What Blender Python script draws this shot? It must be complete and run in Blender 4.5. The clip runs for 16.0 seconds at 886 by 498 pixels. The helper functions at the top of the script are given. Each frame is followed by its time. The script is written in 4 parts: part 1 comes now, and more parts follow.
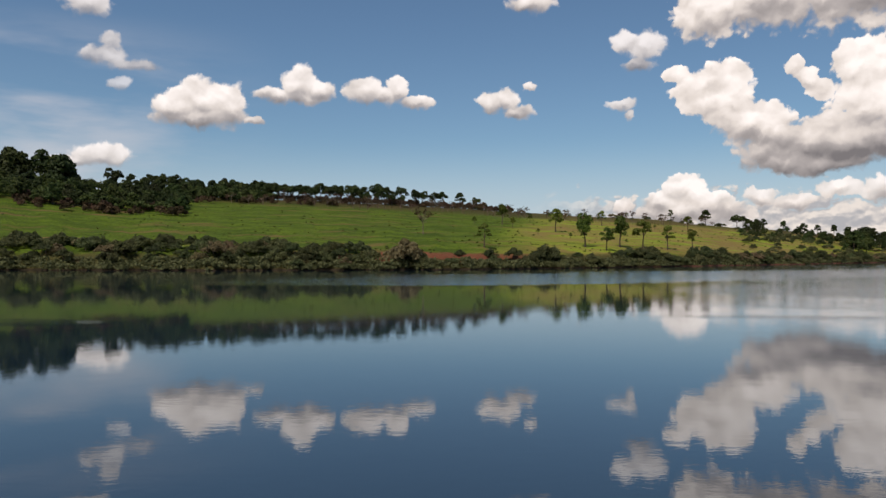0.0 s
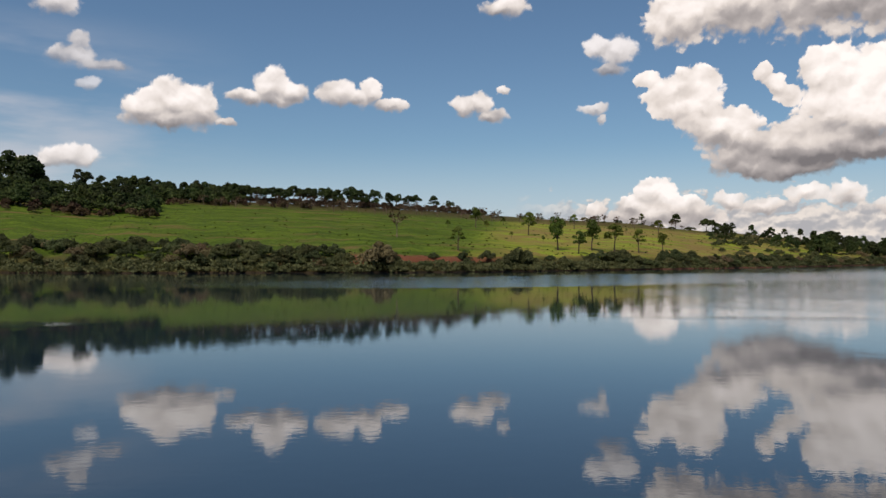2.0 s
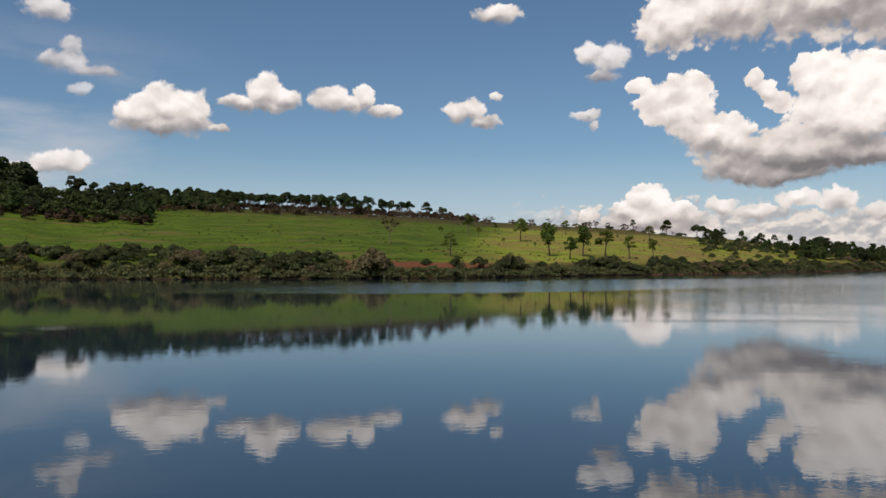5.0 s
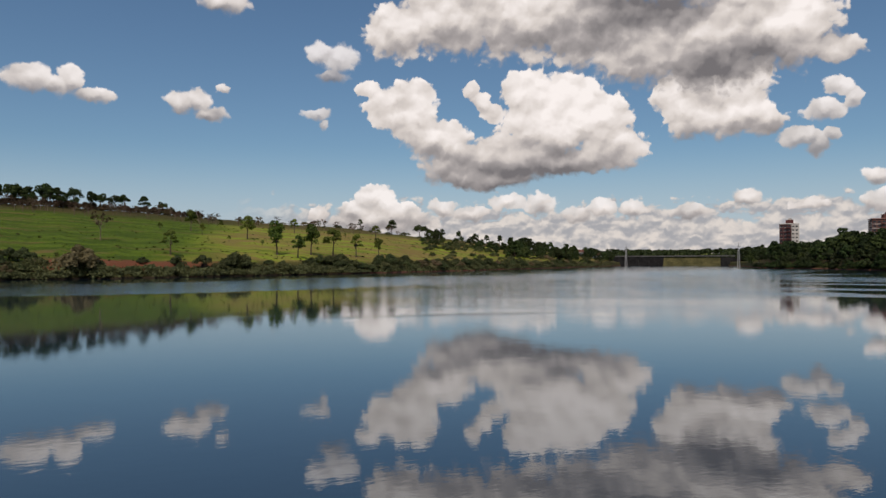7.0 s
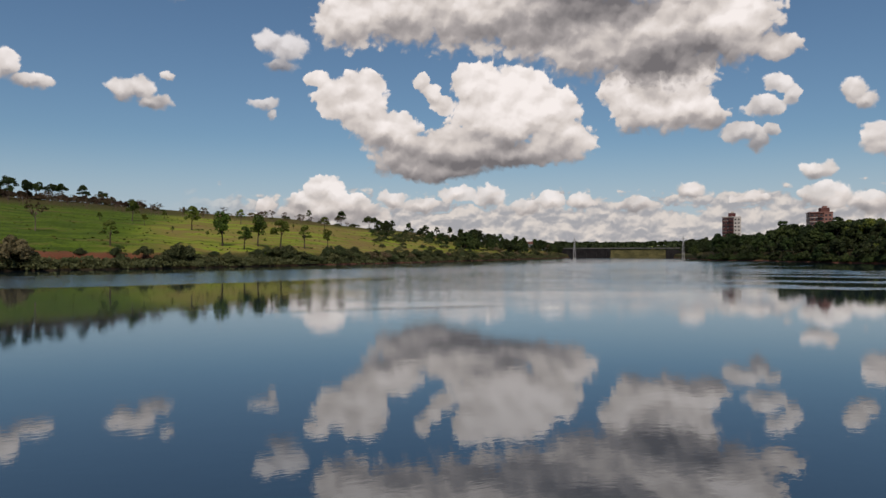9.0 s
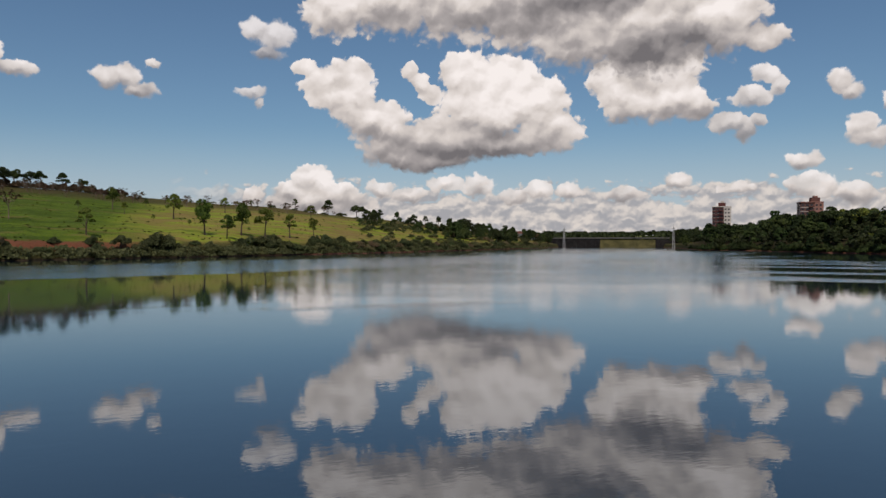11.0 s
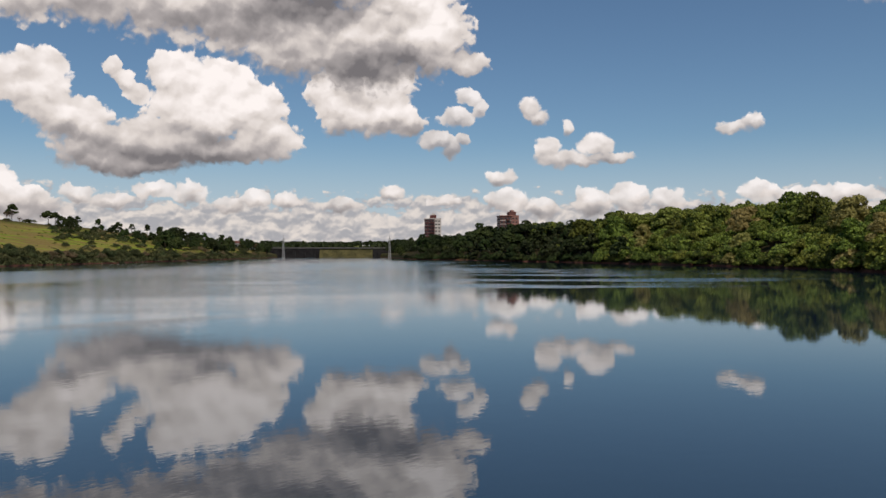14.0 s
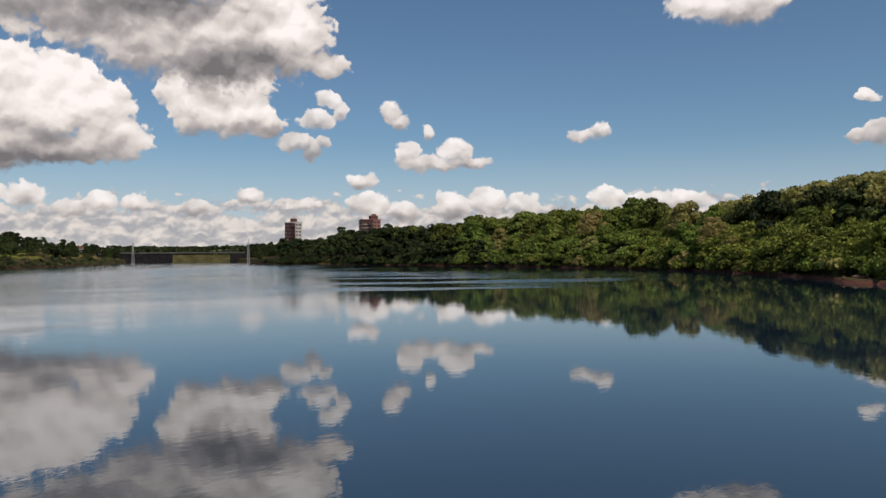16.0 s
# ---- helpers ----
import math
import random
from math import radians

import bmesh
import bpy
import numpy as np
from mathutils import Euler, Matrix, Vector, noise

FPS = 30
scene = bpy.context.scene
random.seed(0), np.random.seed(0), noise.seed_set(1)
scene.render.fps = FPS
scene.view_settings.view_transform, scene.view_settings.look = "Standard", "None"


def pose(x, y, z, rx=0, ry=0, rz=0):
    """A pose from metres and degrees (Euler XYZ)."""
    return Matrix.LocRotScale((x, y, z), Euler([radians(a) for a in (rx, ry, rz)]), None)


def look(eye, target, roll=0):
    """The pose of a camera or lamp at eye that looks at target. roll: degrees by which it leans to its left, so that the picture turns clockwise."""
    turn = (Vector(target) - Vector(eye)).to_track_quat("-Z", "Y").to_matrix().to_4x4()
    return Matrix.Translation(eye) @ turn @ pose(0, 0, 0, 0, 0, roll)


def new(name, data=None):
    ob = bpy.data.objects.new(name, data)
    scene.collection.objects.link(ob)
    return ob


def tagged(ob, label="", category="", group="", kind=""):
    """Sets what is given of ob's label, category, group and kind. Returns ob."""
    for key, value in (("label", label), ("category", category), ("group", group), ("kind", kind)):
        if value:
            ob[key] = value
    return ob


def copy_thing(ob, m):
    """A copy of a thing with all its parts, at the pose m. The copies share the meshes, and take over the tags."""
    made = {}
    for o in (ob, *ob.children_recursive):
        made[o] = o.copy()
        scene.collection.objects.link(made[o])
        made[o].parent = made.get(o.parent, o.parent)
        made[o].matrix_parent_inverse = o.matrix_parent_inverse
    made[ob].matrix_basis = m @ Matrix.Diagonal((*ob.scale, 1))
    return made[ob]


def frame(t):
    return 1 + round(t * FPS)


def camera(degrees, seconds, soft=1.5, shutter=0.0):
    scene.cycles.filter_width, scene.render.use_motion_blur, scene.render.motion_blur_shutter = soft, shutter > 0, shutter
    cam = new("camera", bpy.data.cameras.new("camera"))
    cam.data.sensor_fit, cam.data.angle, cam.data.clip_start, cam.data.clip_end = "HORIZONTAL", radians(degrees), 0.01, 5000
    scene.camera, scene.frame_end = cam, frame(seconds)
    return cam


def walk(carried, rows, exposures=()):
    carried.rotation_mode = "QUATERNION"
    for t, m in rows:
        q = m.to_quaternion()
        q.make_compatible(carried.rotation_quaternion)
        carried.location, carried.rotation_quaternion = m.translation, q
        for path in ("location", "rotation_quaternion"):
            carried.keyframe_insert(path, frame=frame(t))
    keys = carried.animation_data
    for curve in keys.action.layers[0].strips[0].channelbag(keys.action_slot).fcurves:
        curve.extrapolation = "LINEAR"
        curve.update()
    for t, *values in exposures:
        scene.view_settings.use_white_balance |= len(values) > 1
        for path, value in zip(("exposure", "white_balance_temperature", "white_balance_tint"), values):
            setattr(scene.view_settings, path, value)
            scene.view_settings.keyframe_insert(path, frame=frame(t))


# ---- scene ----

# ---- camera: hovers over the lake and turns to the right ----
EYE_HEIGHT = 4.0
PATH = [  # seconds, east, north, heading, tilt, lean
    (0, 0.00, 0.00, 0.02, 0.44, -0.04),
    (0.5, -0.03, -0.28, 0.69, 0.48, 0.02),
    (1, -0.07, -0.56, 1.21, 0.54, 0.09),
    (1.5, -0.11, -0.84, 1.61, 0.60, 0.06),
    (2, -0.14, -1.11, 2.03, 0.66, 0.03),
    (2.5, -0.17, -1.40, 2.70, 0.71, 0.08),
    (3, -0.19, -1.69, 4.38, 0.87, 0.09),
    (3.5, -0.20, -2.00, 5.29, 0.94, 0.01),
    (3.7, -0.20, -2.14, 5.55, 0.97, 0.00),
    (4.2, -0.17, -2.55, 5.50, 1.02, -0.02),
    (4.7, -0.11, -3.01, 4.00, 1.08, -0.03),
    (5.2, -0.04, -3.46, 1.60, 1.14, -0.05),
    (5.5, 0.01, -3.70, 0.70, 1.18, -0.06),
    (5.8, 0.07, -3.89, 2.20, 1.18, -0.07),
    (6, 0.10, -3.99, 5.68, 1.17, -0.07),
    (6.5, 0.20, -4.10, 18.47, 1.07, -0.15),
    (7, 0.30, -3.99, 22.88, 0.97, -0.13),
    (7.5, 0.43, -3.71, 24.10, 0.90, -0.15),
    (8, 0.59, -3.28, 25.47, 0.82, -0.06),
    (8.5, 0.78, -2.77, 26.13, 0.57, -0.17),
    (9, 1.00, -2.20, 26.68, 0.34, -0.05),
    (9.5, 1.42, -1.25, 27.02, 0.11, -0.03),
    (9.7, 1.67, -0.69, 27.12, 0.02, -0.02),
    (10.7, 3.23, 2.81, 27.50, -0.35, 0.01),
    (11.8, 4.69, 6.04, 27.74, -0.61, 0.03),
    (12, 4.82, 6.33, 27.77, -0.61, 0.04),
    (12.5, 4.88, 6.49, 28.04, -0.56, 0.09),
    (13, 4.67, 6.36, 32.91, -0.44, 0.11),
    (13.5, 4.29, 6.14, 41.21, -0.14, 0.11),
    (14, 3.81, 5.85, 48.73, 0.30, -0.04),
    (14.5, 3.29, 5.54, 53.36, 0.56, -0.27),
    (15, 2.80, 5.26, 56.43, 0.66, -0.42),
    (15.5, 2.42, 5.03, 58.18, 0.64, -0.45),
    (16, 2.20, 4.90, 59.19, 0.53, -0.47),
]


def compass(az, el=0.0):
    """Unit direction for a heading clockwise from north and a height angle, in degrees."""
    a, e = radians(az), radians(el)
    return Vector((math.sin(a) * math.cos(e), math.cos(a) * math.cos(e), math.sin(e)))


def eye_pose(x, y, heading, tilt, lean):
    eye = Vector((x, y, EYE_HEIGHT))
    return look(eye, eye + compass(heading, tilt) * 100, lean)


cam = camera(60.82, 16.0)
EXPOSURE = [  # seconds, stops, kelvin, tint
    (0, 0.03, 6880, 16.5), (3.5, -0.01, 6860, 16), (6.0, -0.02, 6780, 15.5), (6.6, -0.15, 6740, 15.5), (9.5, -0.22, 6740, 16), (12.5, -0.2, 6740, 16), (14, -0.12, 6740, 16), (15, -0.12, 6740, 15.5), (16, -0.10, 6740, 15.5),
]
walk(cam, [(t, eye_pose(x, y, h, p, r)) for t, x, y, h, p, r in PATH], EXPOSURE)

# ---- world: blue sky with fair-weather cumulus ----
SUN_AZ, SUN_EL = 212.0, 56.0


class Graph:
    """Short hand for building node trees."""

    def __init__(self, tree):
        self.tree, self.nodes, self.links = tree, tree.nodes, tree.links

    def put(self, socket, value):
        if isinstance(value, bpy.types.NodeSocket):
            self.links.new(value, socket)
        elif value is not None:
            socket.default_value = value

    def math(self, op, a, b=None, c=None, clamp=False):
        n = self.nodes.new("ShaderNodeMath")
        n.operation, n.use_clamp = op, clamp
        for s, v in zip(n.inputs, (a, b, c)):
            self.put(s, v)
        return n.outputs[0]

    def vec(self, op, a, b=None, c=None):
        n = self.nodes.new("ShaderNodeVectorMath")
        n.operation = op
        for s, v in zip(n.inputs, (a, b, c)):
            self.put(s, v)
        return n.outputs["Value"] if op in ("LENGTH", "DOT_PRODUCT", "DISTANCE") else n.outputs[0]

    def noise(self, vector, scale, detail=4.0, rough=0.55, colour=False, dims="3D"):
        n = self.nodes.new("ShaderNodeTexNoise")
        n.noise_dimensions = dims
        self.put(n.inputs["Vector"], vector)
        n.inputs["Scale"].default_value = scale
        n.inputs["Detail"].default_value = detail
        n.inputs["Roughness"].default_value = rough
        return n.outputs["Color" if colour else "Fac"]

    def step(self, value, lo, hi, a=0.0, b=1.0):
        n = self.nodes.new("ShaderNodeMapRange")
        n.interpolation_type = "SMOOTHSTEP"
        for s, v in zip(n.inputs, (value, lo, hi, a, b)):
            self.put(s, v)
        return n.outputs[0]

    def mix(self, fac, a, b):
        n = self.nodes.new("ShaderNodeMix")
        n.data_type = "RGBA"
        self.put(n.inputs[0], fac)
        self.put(n.inputs[6], (*a, 1) if isinstance(a, tuple) else a)
        self.put(n.inputs[7], (*b, 1) if isinstance(b, tuple) else b)
        return n.outputs[2]

    def xyz(self, x, y, z=0.0):
        n = self.nodes.new("ShaderNodeCombineXYZ")
        for s, v in zip(n.inputs, (x, y, z)):
            self.put(s, v)
        return n.outputs[0]

    def split(self, v):
        n = self.nodes.new("ShaderNodeSeparateXYZ")
        self.put(n.inputs[0], v)
        return n.outputs


# Each cumulus: foot and top (height angles), depth of its shaded base, thinness, and its puffs:
# heading, height angle, half width, half height (degrees).
CUMULUS = {
    "heap": (9.3, 12.4, 0.45, 0.04, [(-19.4, 10.6, 1.7, 1.2), (-17.6, 11.2, 1.8, 1.4), (-15.8, 10.8, 1.5, 1.5), (-18.0, 9.8, 3.1, 0.8), (-14.2, 9.8, 0.8, 0.3)]),
    "hump": (11.1, 13.7, 0.4, 0.06, [(-10.8, 12.5, 1.3, 1.3), (-9.1, 12.1, 1.3, 0.8), (-12.5, 11.6, 1.5, 0.6), (-10.4, 11.6, 2.1, 0.5)]),
    "twin": (10.9, 13.3, 0.4, 0.06, [(-5.9, 12.3, 1.4, 1.0), (-4.2, 11.9, 1.2, 0.7), (-3.4, 12.3, 0.7, 0.9), (-2.1, 11.4, 1.4, 0.5)]),
    "small_heap": (10.2, 12.6, 0.4, 0.06, [(3.5, 11.3, 1.1, 0.7), (4.9, 11.6, 0.9, 0.9), (5.8, 10.6, 1.3, 0.5), (6.6, 12.4, 0.6, 0.35)]),
    "ragged": (12.7, 15.2, 0.5, 0.35, [(-24.3, 13.6, 1.7, 0.8), (-23.8, 14.5, 0.7, 0.7), (-22.2, 13.2, 1.9, 0.45)]),
    "scrap": (11.3, 12.3, 0.3, 0.5, [(-23.2, 11.8, 0.7, 0.5)]),
    "low_west": (5.9, 7.7, 0.3, 0.2, [(-24.3, 6.9, 1.9, 0.8), (-26.1, 6.4, 1.4, 0.5)]),
    "high_west": (16.0, 17.6, 0.4, 0.25, [(-25.2, 16.8, 1.7, 0.8)]),
    "high_north": (17.6, 19.2, 0.4, 0.05, [(6.7, 18.3, 2.0, 0.7)]),
    "tuft": (9.8, 11.4, 0.3, 0.2, [(13.5, 11.0, 1.1, 0.4), (14.0, 10.3, 0.5, 0.5)]),
    "torn": (13.1, 16.2, 0.4, 0.2, [(13.6, 15.3, 1.0, 0.8), (15.1, 15.0, 1.5, 1.1), (14.6, 13.7, 1.2, 0.6)]),
    "tower": (2.3, 5.8, 0.3, 0.05, [(17.9, 4.7, 1.5, 1.1), (16.3, 3.8, 1.2, 0.8), (19.8, 3.5, 1.6, 0.9), (13.6, 3.6, 0.8, 0.7), (18.2, 3.0, 4.0, 0.8)]),
    "deck_foot": (8.2, 12.0, 0.45, 0, [(43.0, 12.6, 3.6, 1.6), (41.3, 10.7, 2.1, 1.9), (44.2, 10.5, 2.6, 1.8), (46.0, 9.6, 1.5, 1.0), (42.5, 12.0, 3.5, 1.5), (39.9, 11.9, 1.5, 1.2)]),
    "deck": (10.5, 24.0, 0.25, 0, [(19.5, 17.0, 2.4, 1.9), (23.5, 18.0, 3.8, 2.6), (28.5, 17.8, 4.5, 3.0), (33.5, 17.4, 4.5, 3.2), (38.0, 16.0, 4.3, 3.5), (42.5, 15.2, 4.6, 3.3), (46.8, 16.2, 3.8, 3.2), (50.3, 14.1, 1.8, 0.9), (26.0, 21.0, 6.0, 3.0), (34.0, 21.5, 6.0, 3.0), (42.0, 20.5, 6.0, 3.0), (46.5, 18.6, 3.0, 2.5)]),
    "horn": (5.0, 13.0, 0.35, 0, [(17.3, 12.9, 0.9, 0.7), (18.3, 11.6, 1.4, 1.2), (20.6, 12.5, 1.5, 1.2), (20.2, 11.0, 2.2, 1.4), (22.3, 9.1, 2.6, 1.6), (24.2, 7.2, 2.8, 1.4)]),
    "great_lobe": (4.6, 13.0, 0.55, 0, [(29.4, 12.6, 2.1, 1.6), (32.3, 12.2, 2.6, 1.6), (34.2, 10.5, 2.7, 2.0), (31.0, 10.2, 3.5, 2.5), (35.6, 8.6, 2.5, 1.2), (28.3, 7.8, 5.3, 1.6), (32.3, 7.4, 5.0, 0.9), (25.9, 6.3, 4.2, 0.9), (25.2, 12.8, 0.6, 0.5), (25.9, 12.0, 0.7, 0.7), (26.7, 11.2, 0.8, 0.7)]),
    "crumbs": (7.2, 12.2, 0.3, 0.1, [(50.7, 11.7, 0.9, 0.6), (51.5, 10.8, 0.6, 0.8), (49.8, 10.1, 1.3, 0.7), (48.2, 8.5, 1.4, 0.7), (49.3, 7.9, 0.8, 0.8), (50.3, 8.5, 0.6, 0.5)]),
    "puff": (9.4, 11.5, 0.3, 0.04, [(55.3, 10.7, 0.8, 0.8), (56.0, 10.1, 0.7, 0.6)]),
    "fleck": (8.6, 9.8, 0.3, 0.08, [(58.0, 9.3, 0.4, 0.6)]),
    "pair": (6.2, 8.7, 0.35, 0.04, [(56.7, 7.9, 0.9, 0.8), (57.7, 7.0, 1.9, 0.7), (60.3, 8.0, 1.2, 0.8), (61.3, 7.1, 1.7, 0.4), (59.2, 6.8, 1.2, 0.4)]),
    "low_puff": (5.1, 6.3, 0.3, 0.05, [(53.2, 5.7, 1.1, 0.6)]),
    "low_ball": (3.8, 5.2, 0.35, 0.04, [(44.7, 4.5, 0.95, 0.65)]),
    "flat_puff": (8.2, 9.7, 0.3, 0.08, [(69.9, 8.8, 1.3, 0.45), (71.1, 9.2, 0.8, 0.6)]),
    "high_east": (15.7, 18.3, 0.4, 0.05, [(78.0, 17.3, 2.4, 0.9), (80.9, 17.0, 3.2, 1.3)]),
    "east_group": (7.0, 10.7, 0.3, 0.06, [(88.7, 10.3, 0.8, 0.4), (88.0, 7.8, 0.7, 0.5), (89.3, 7.8, 0.9, 0.8)]),
    "bank": (2.2, 5.6, 0.5, 0.12, [(53.6, 3.9, 1.5, 0.9), (56.2, 3.4, 1.3, 0.8), (59.9, 3.8, 1.4, 1.1), (62.6, 4.1, 1.3, 1.1), (65.2, 3.7, 1.4, 1.0), (71.5, 4.3, 1.3, 0.9), (73.4, 3.8, 1.2, 0.7), (76.4, 3.9, 2.6, 0.7), (33.0, 3.5, 1.1, 0.7), (37.2, 3.9, 1.1, 0.6), (48.9, 4.0, 1.4, 0.4), (22.9, 4.1, 1.3, 0.6), (30.3, 4.3, 1.2, 0.8), (27.7, 4.5, 1.5, 0.6), (24.9, 3.7, 1.2, 0.6), (34.9, 4.0, 1.0, 0.6), (41.0, 3.5, 1.3, 0.6)]),
}
# thick, light-starved parts of the great clouds (and, negative, their sunlit fronts)
THICK = [
    (37.6, 17.9, 6.5, 2.2, 1.15), (43.6, 14.2, 4.8, 1.7, 0.75), (33.5, 16.2, 5.0, 1.5, 0.45), (30.5, 6.9, 8.0, 1.9, 0.50), (26.5, 16.6, 6.5, 2.2, 0.25), (21.5, 8.6, 2.6, 1.6, 0.15),
    (31.8, 11.4, 4.6, 2.8, -0.38), (47.8, 16.6, 2.2, 2.2, -0.45), (17.9, 4.5, 2.2, 1.3, -0.20),
]

world = bpy.data.worlds.new("sky")
scene.world = world
world.use_nodes = True
g = Graph(world.node_tree)
g.nodes.clear()
sky = g.nodes.new("ShaderNodeTexSky")
sky.sky_type, sky.sun_disc = "NISHITA", False
sky.sun_elevation, sky.sun_rotation = radians(SUN_EL), radians(SUN_AZ)
sky.air_density, sky.dust_density, sky.ozone_density = 1.0, 0.25, 2.6
sky_rgb = g.vec("SCALE", sky.outputs[0])
sky_rgb.node.inputs["Scale"].default_value = 0.080
sky_rgb = g.vec("MULTIPLY", sky_rgb, (0.785, 0.985, 1.045))

coords = g.nodes.new("ShaderNodeTexCoord").outputs["Generated"]
dx, dy, dz = g.split(coords)
az = g.math("MULTIPLY", g.math("ARCTAN2", dx, dy), 57.2958)
el = g.math("MULTIPLY", g.math("ARCSINE", dz), 57.2958)
flat = g.xyz(az, el)
wisp = g.noise(flat, 0.6, 1.6, 0.5, colour=True, dims="2D")
bent = g.vec("ADD", flat, g.vec("MULTIPLY", g.vec("SUBTRACT", wisp, (0.5, 0.5, 0.5)), (1.0, 0.8, 0)))
curl = g.noise(flat, 2.6, 3.0, 0.55, colour=True, dims="2D")
bent = g.vec("ADD", bent, g.vec("MULTIPLY", g.vec("SUBTRACT", curl, (0.5, 0.5, 0.5)), (0.32, 0.27, 0)))


def cells(scale, lift=0.0, at=bent):
    """Distance to the middles of rounded cells, at a place moved up the sky by lift degrees."""
    n = g.nodes.new("ShaderNodeTexVoronoi")
    n.voronoi_dimensions, n.feature = "2D", "SMOOTH_F1"
    g.put(n.inputs["Vector"], g.vec("ADD", at, (-0.2 * lift, lift, 0)) if lift else at)
    n.inputs["Scale"].default_value, n.inputs["Smoothness"].default_value = scale, 0.6
    return n.outputs["Distance"]


fray = g.noise(flat, 0.8, 6.0, 0.58, dims="2D")
puff_noise, puff_fine, puff_tiny = cells(0.7), cells(1.9), cells(4.8)
# sunny upper sides of the lumps, large and small
lumps = g.math("MULTIPLY", g.math("SUBTRACT", cells(0.7, 0.5), puff_noise), 0.75)
lumps = g.math("MULTIPLY_ADD", g.math("SUBTRACT", cells(1.9, 0.2), puff_fine), 0.15, lumps)
lumps = g.math("MULTIPLY_ADD", fray, 0.30, g.math("SUBTRACT", lumps, 0.15))
billow = g.math("MULTIPLY_ADD", puff_noise, 0.48, g.math("MULTIPLY_ADD", puff_fine, 0.40, g.math("MULTIPLY", puff_tiny, 0.10)))
billow = g.math("MULTIPLY_ADD", g.math("SUBTRACT", fray, 0.5), 0.50, g.math("SUBTRACT", 0.44, billow))
broad = g.noise(flat, 0.22, 3.0, 0.5, dims="2D")
foot_wave = g.math("MULTIPLY_ADD", g.noise(flat, 0.45, 3.0, 0.5, dims="2D"), 2.4, -1.2)
common = g.math("ADD", lumps, g.math("MULTIPLY_ADD", broad, 0.5, -0.25))
for a, e, w, h, amount in THICK:
    d = g.vec("LENGTH", g.vec("MULTIPLY_ADD", bent, (1 / w, 1 / h, 0), (-a / w, -e / h, 0)))
    common = g.math("SUBTRACT", common, g.step(d, 1.25, 0.15, 0.0, amount))


def cloud_tone(light):
    ramp = g.nodes.new("ShaderNodeValToRGB")
    g.put(ramp.inputs[0], g.math("MULTIPLY_ADD", light, 0.5556, 0.4444))
    stops = ramp.color_ramp.elements
    stops[0].position, stops[0].color = 0.0, (0.19, 0.187, 0.195, 1)
    stops[1].position, stops[1].color = 0.96, (1.03, 1.01, 0.98, 1)
    for at, rgb in ((0.38, (0.435, 0.42, 0.415)), (0.64, (0.735, 0.705, 0.665))):
        stops.new(at).color = (*rgb, 1)
    return ramp.outputs[0]


clouds = []
for base, top, depth, veiled, puffs in CUMULUS.values():
    near_d = lit_d = None
    for a, e, w, h in puffs:
        q = g.vec("MULTIPLY_ADD", bent, (1 / w, 1 / h, 0), (-a / w, -e / h, 0))
        d = g.vec("LENGTH", q)
        s = g.vec("DISTANCE", q, (-0.05, -0.45, 0))
        near_d = d if near_d is None else g.math("SMOOTH_MIN", near_d, d, 0.2)
        lit_d = s if lit_d is None else g.math("SMOOTH_MIN", lit_d, s, 0.2)
    body = g.math("ADD", g.math("SUBTRACT", 1.12, near_d), g.math("MULTIPLY", billow, 0.62))
    tall = top - base
    rise = g.step(g.math("MULTIPLY_ADD", foot_wave, min(1.0, 0.25 * tall), el), base, base + 0.7 * tall, 0.22 - depth, 0.50)
    light = g.math("MULTIPLY_ADD", g.math("SUBTRACT", lit_d, near_d), 0.55, rise)
    light = g.math("ADD", light, common)
    # crisp on the sunny shoulders, frayed below
    small = 0.12 if tall < 3.2 else 0.0
    soft_edge = g.step(light, 0.45, -0.3, 0.14 + small + veiled * 0.5, 0.42 + small + veiled * 0.5)
    cover = g.step(body, 0.0, soft_edge, 0.0, 1.0 - veiled)
    clouds.append((cover, cloud_tone(light)))

# low bank of small distant cumulus along the horizon
squat = g.vec("MULTIPLY", bent, (0.9, 1.3, 0))
low = g.noise(g.xyz(g.math("MULTIPLY", az, 0.35), g.math("MULTIPLY", el, 0.9)), 1.0, 6.0, 0.6, dims="2D")
heads, crumbs = cells(0.75, 0.0, squat), cells(2.0, 0.0, squat)
low_field = g.math("MULTIPLY_ADD", low, 0.9, g.math("MULTIPLY_ADD", heads, -0.55, g.math("MULTIPLY_ADD", crumbs, -0.28, -0.12)))
low_cover = g.step(g.math("ADD", low_field, g.math("MULTIPLY_ADD", el, -0.30, 1.22)), -0.06, 0.16)
low_cover = g.math("MULTIPLY", low_cover, g.step(az, 6.0, 15.0))
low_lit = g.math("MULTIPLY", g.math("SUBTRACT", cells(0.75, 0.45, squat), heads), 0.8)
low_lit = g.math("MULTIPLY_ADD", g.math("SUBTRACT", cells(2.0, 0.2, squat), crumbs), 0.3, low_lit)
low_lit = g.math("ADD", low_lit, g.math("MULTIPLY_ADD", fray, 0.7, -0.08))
low_rgb = g.mix(g.step(low_lit, 0.0, 0.62), (0.41, 0.425, 0.45), (0.81, 0.77, 0.71))
mist = g.step(el, 9.0, 0.0)
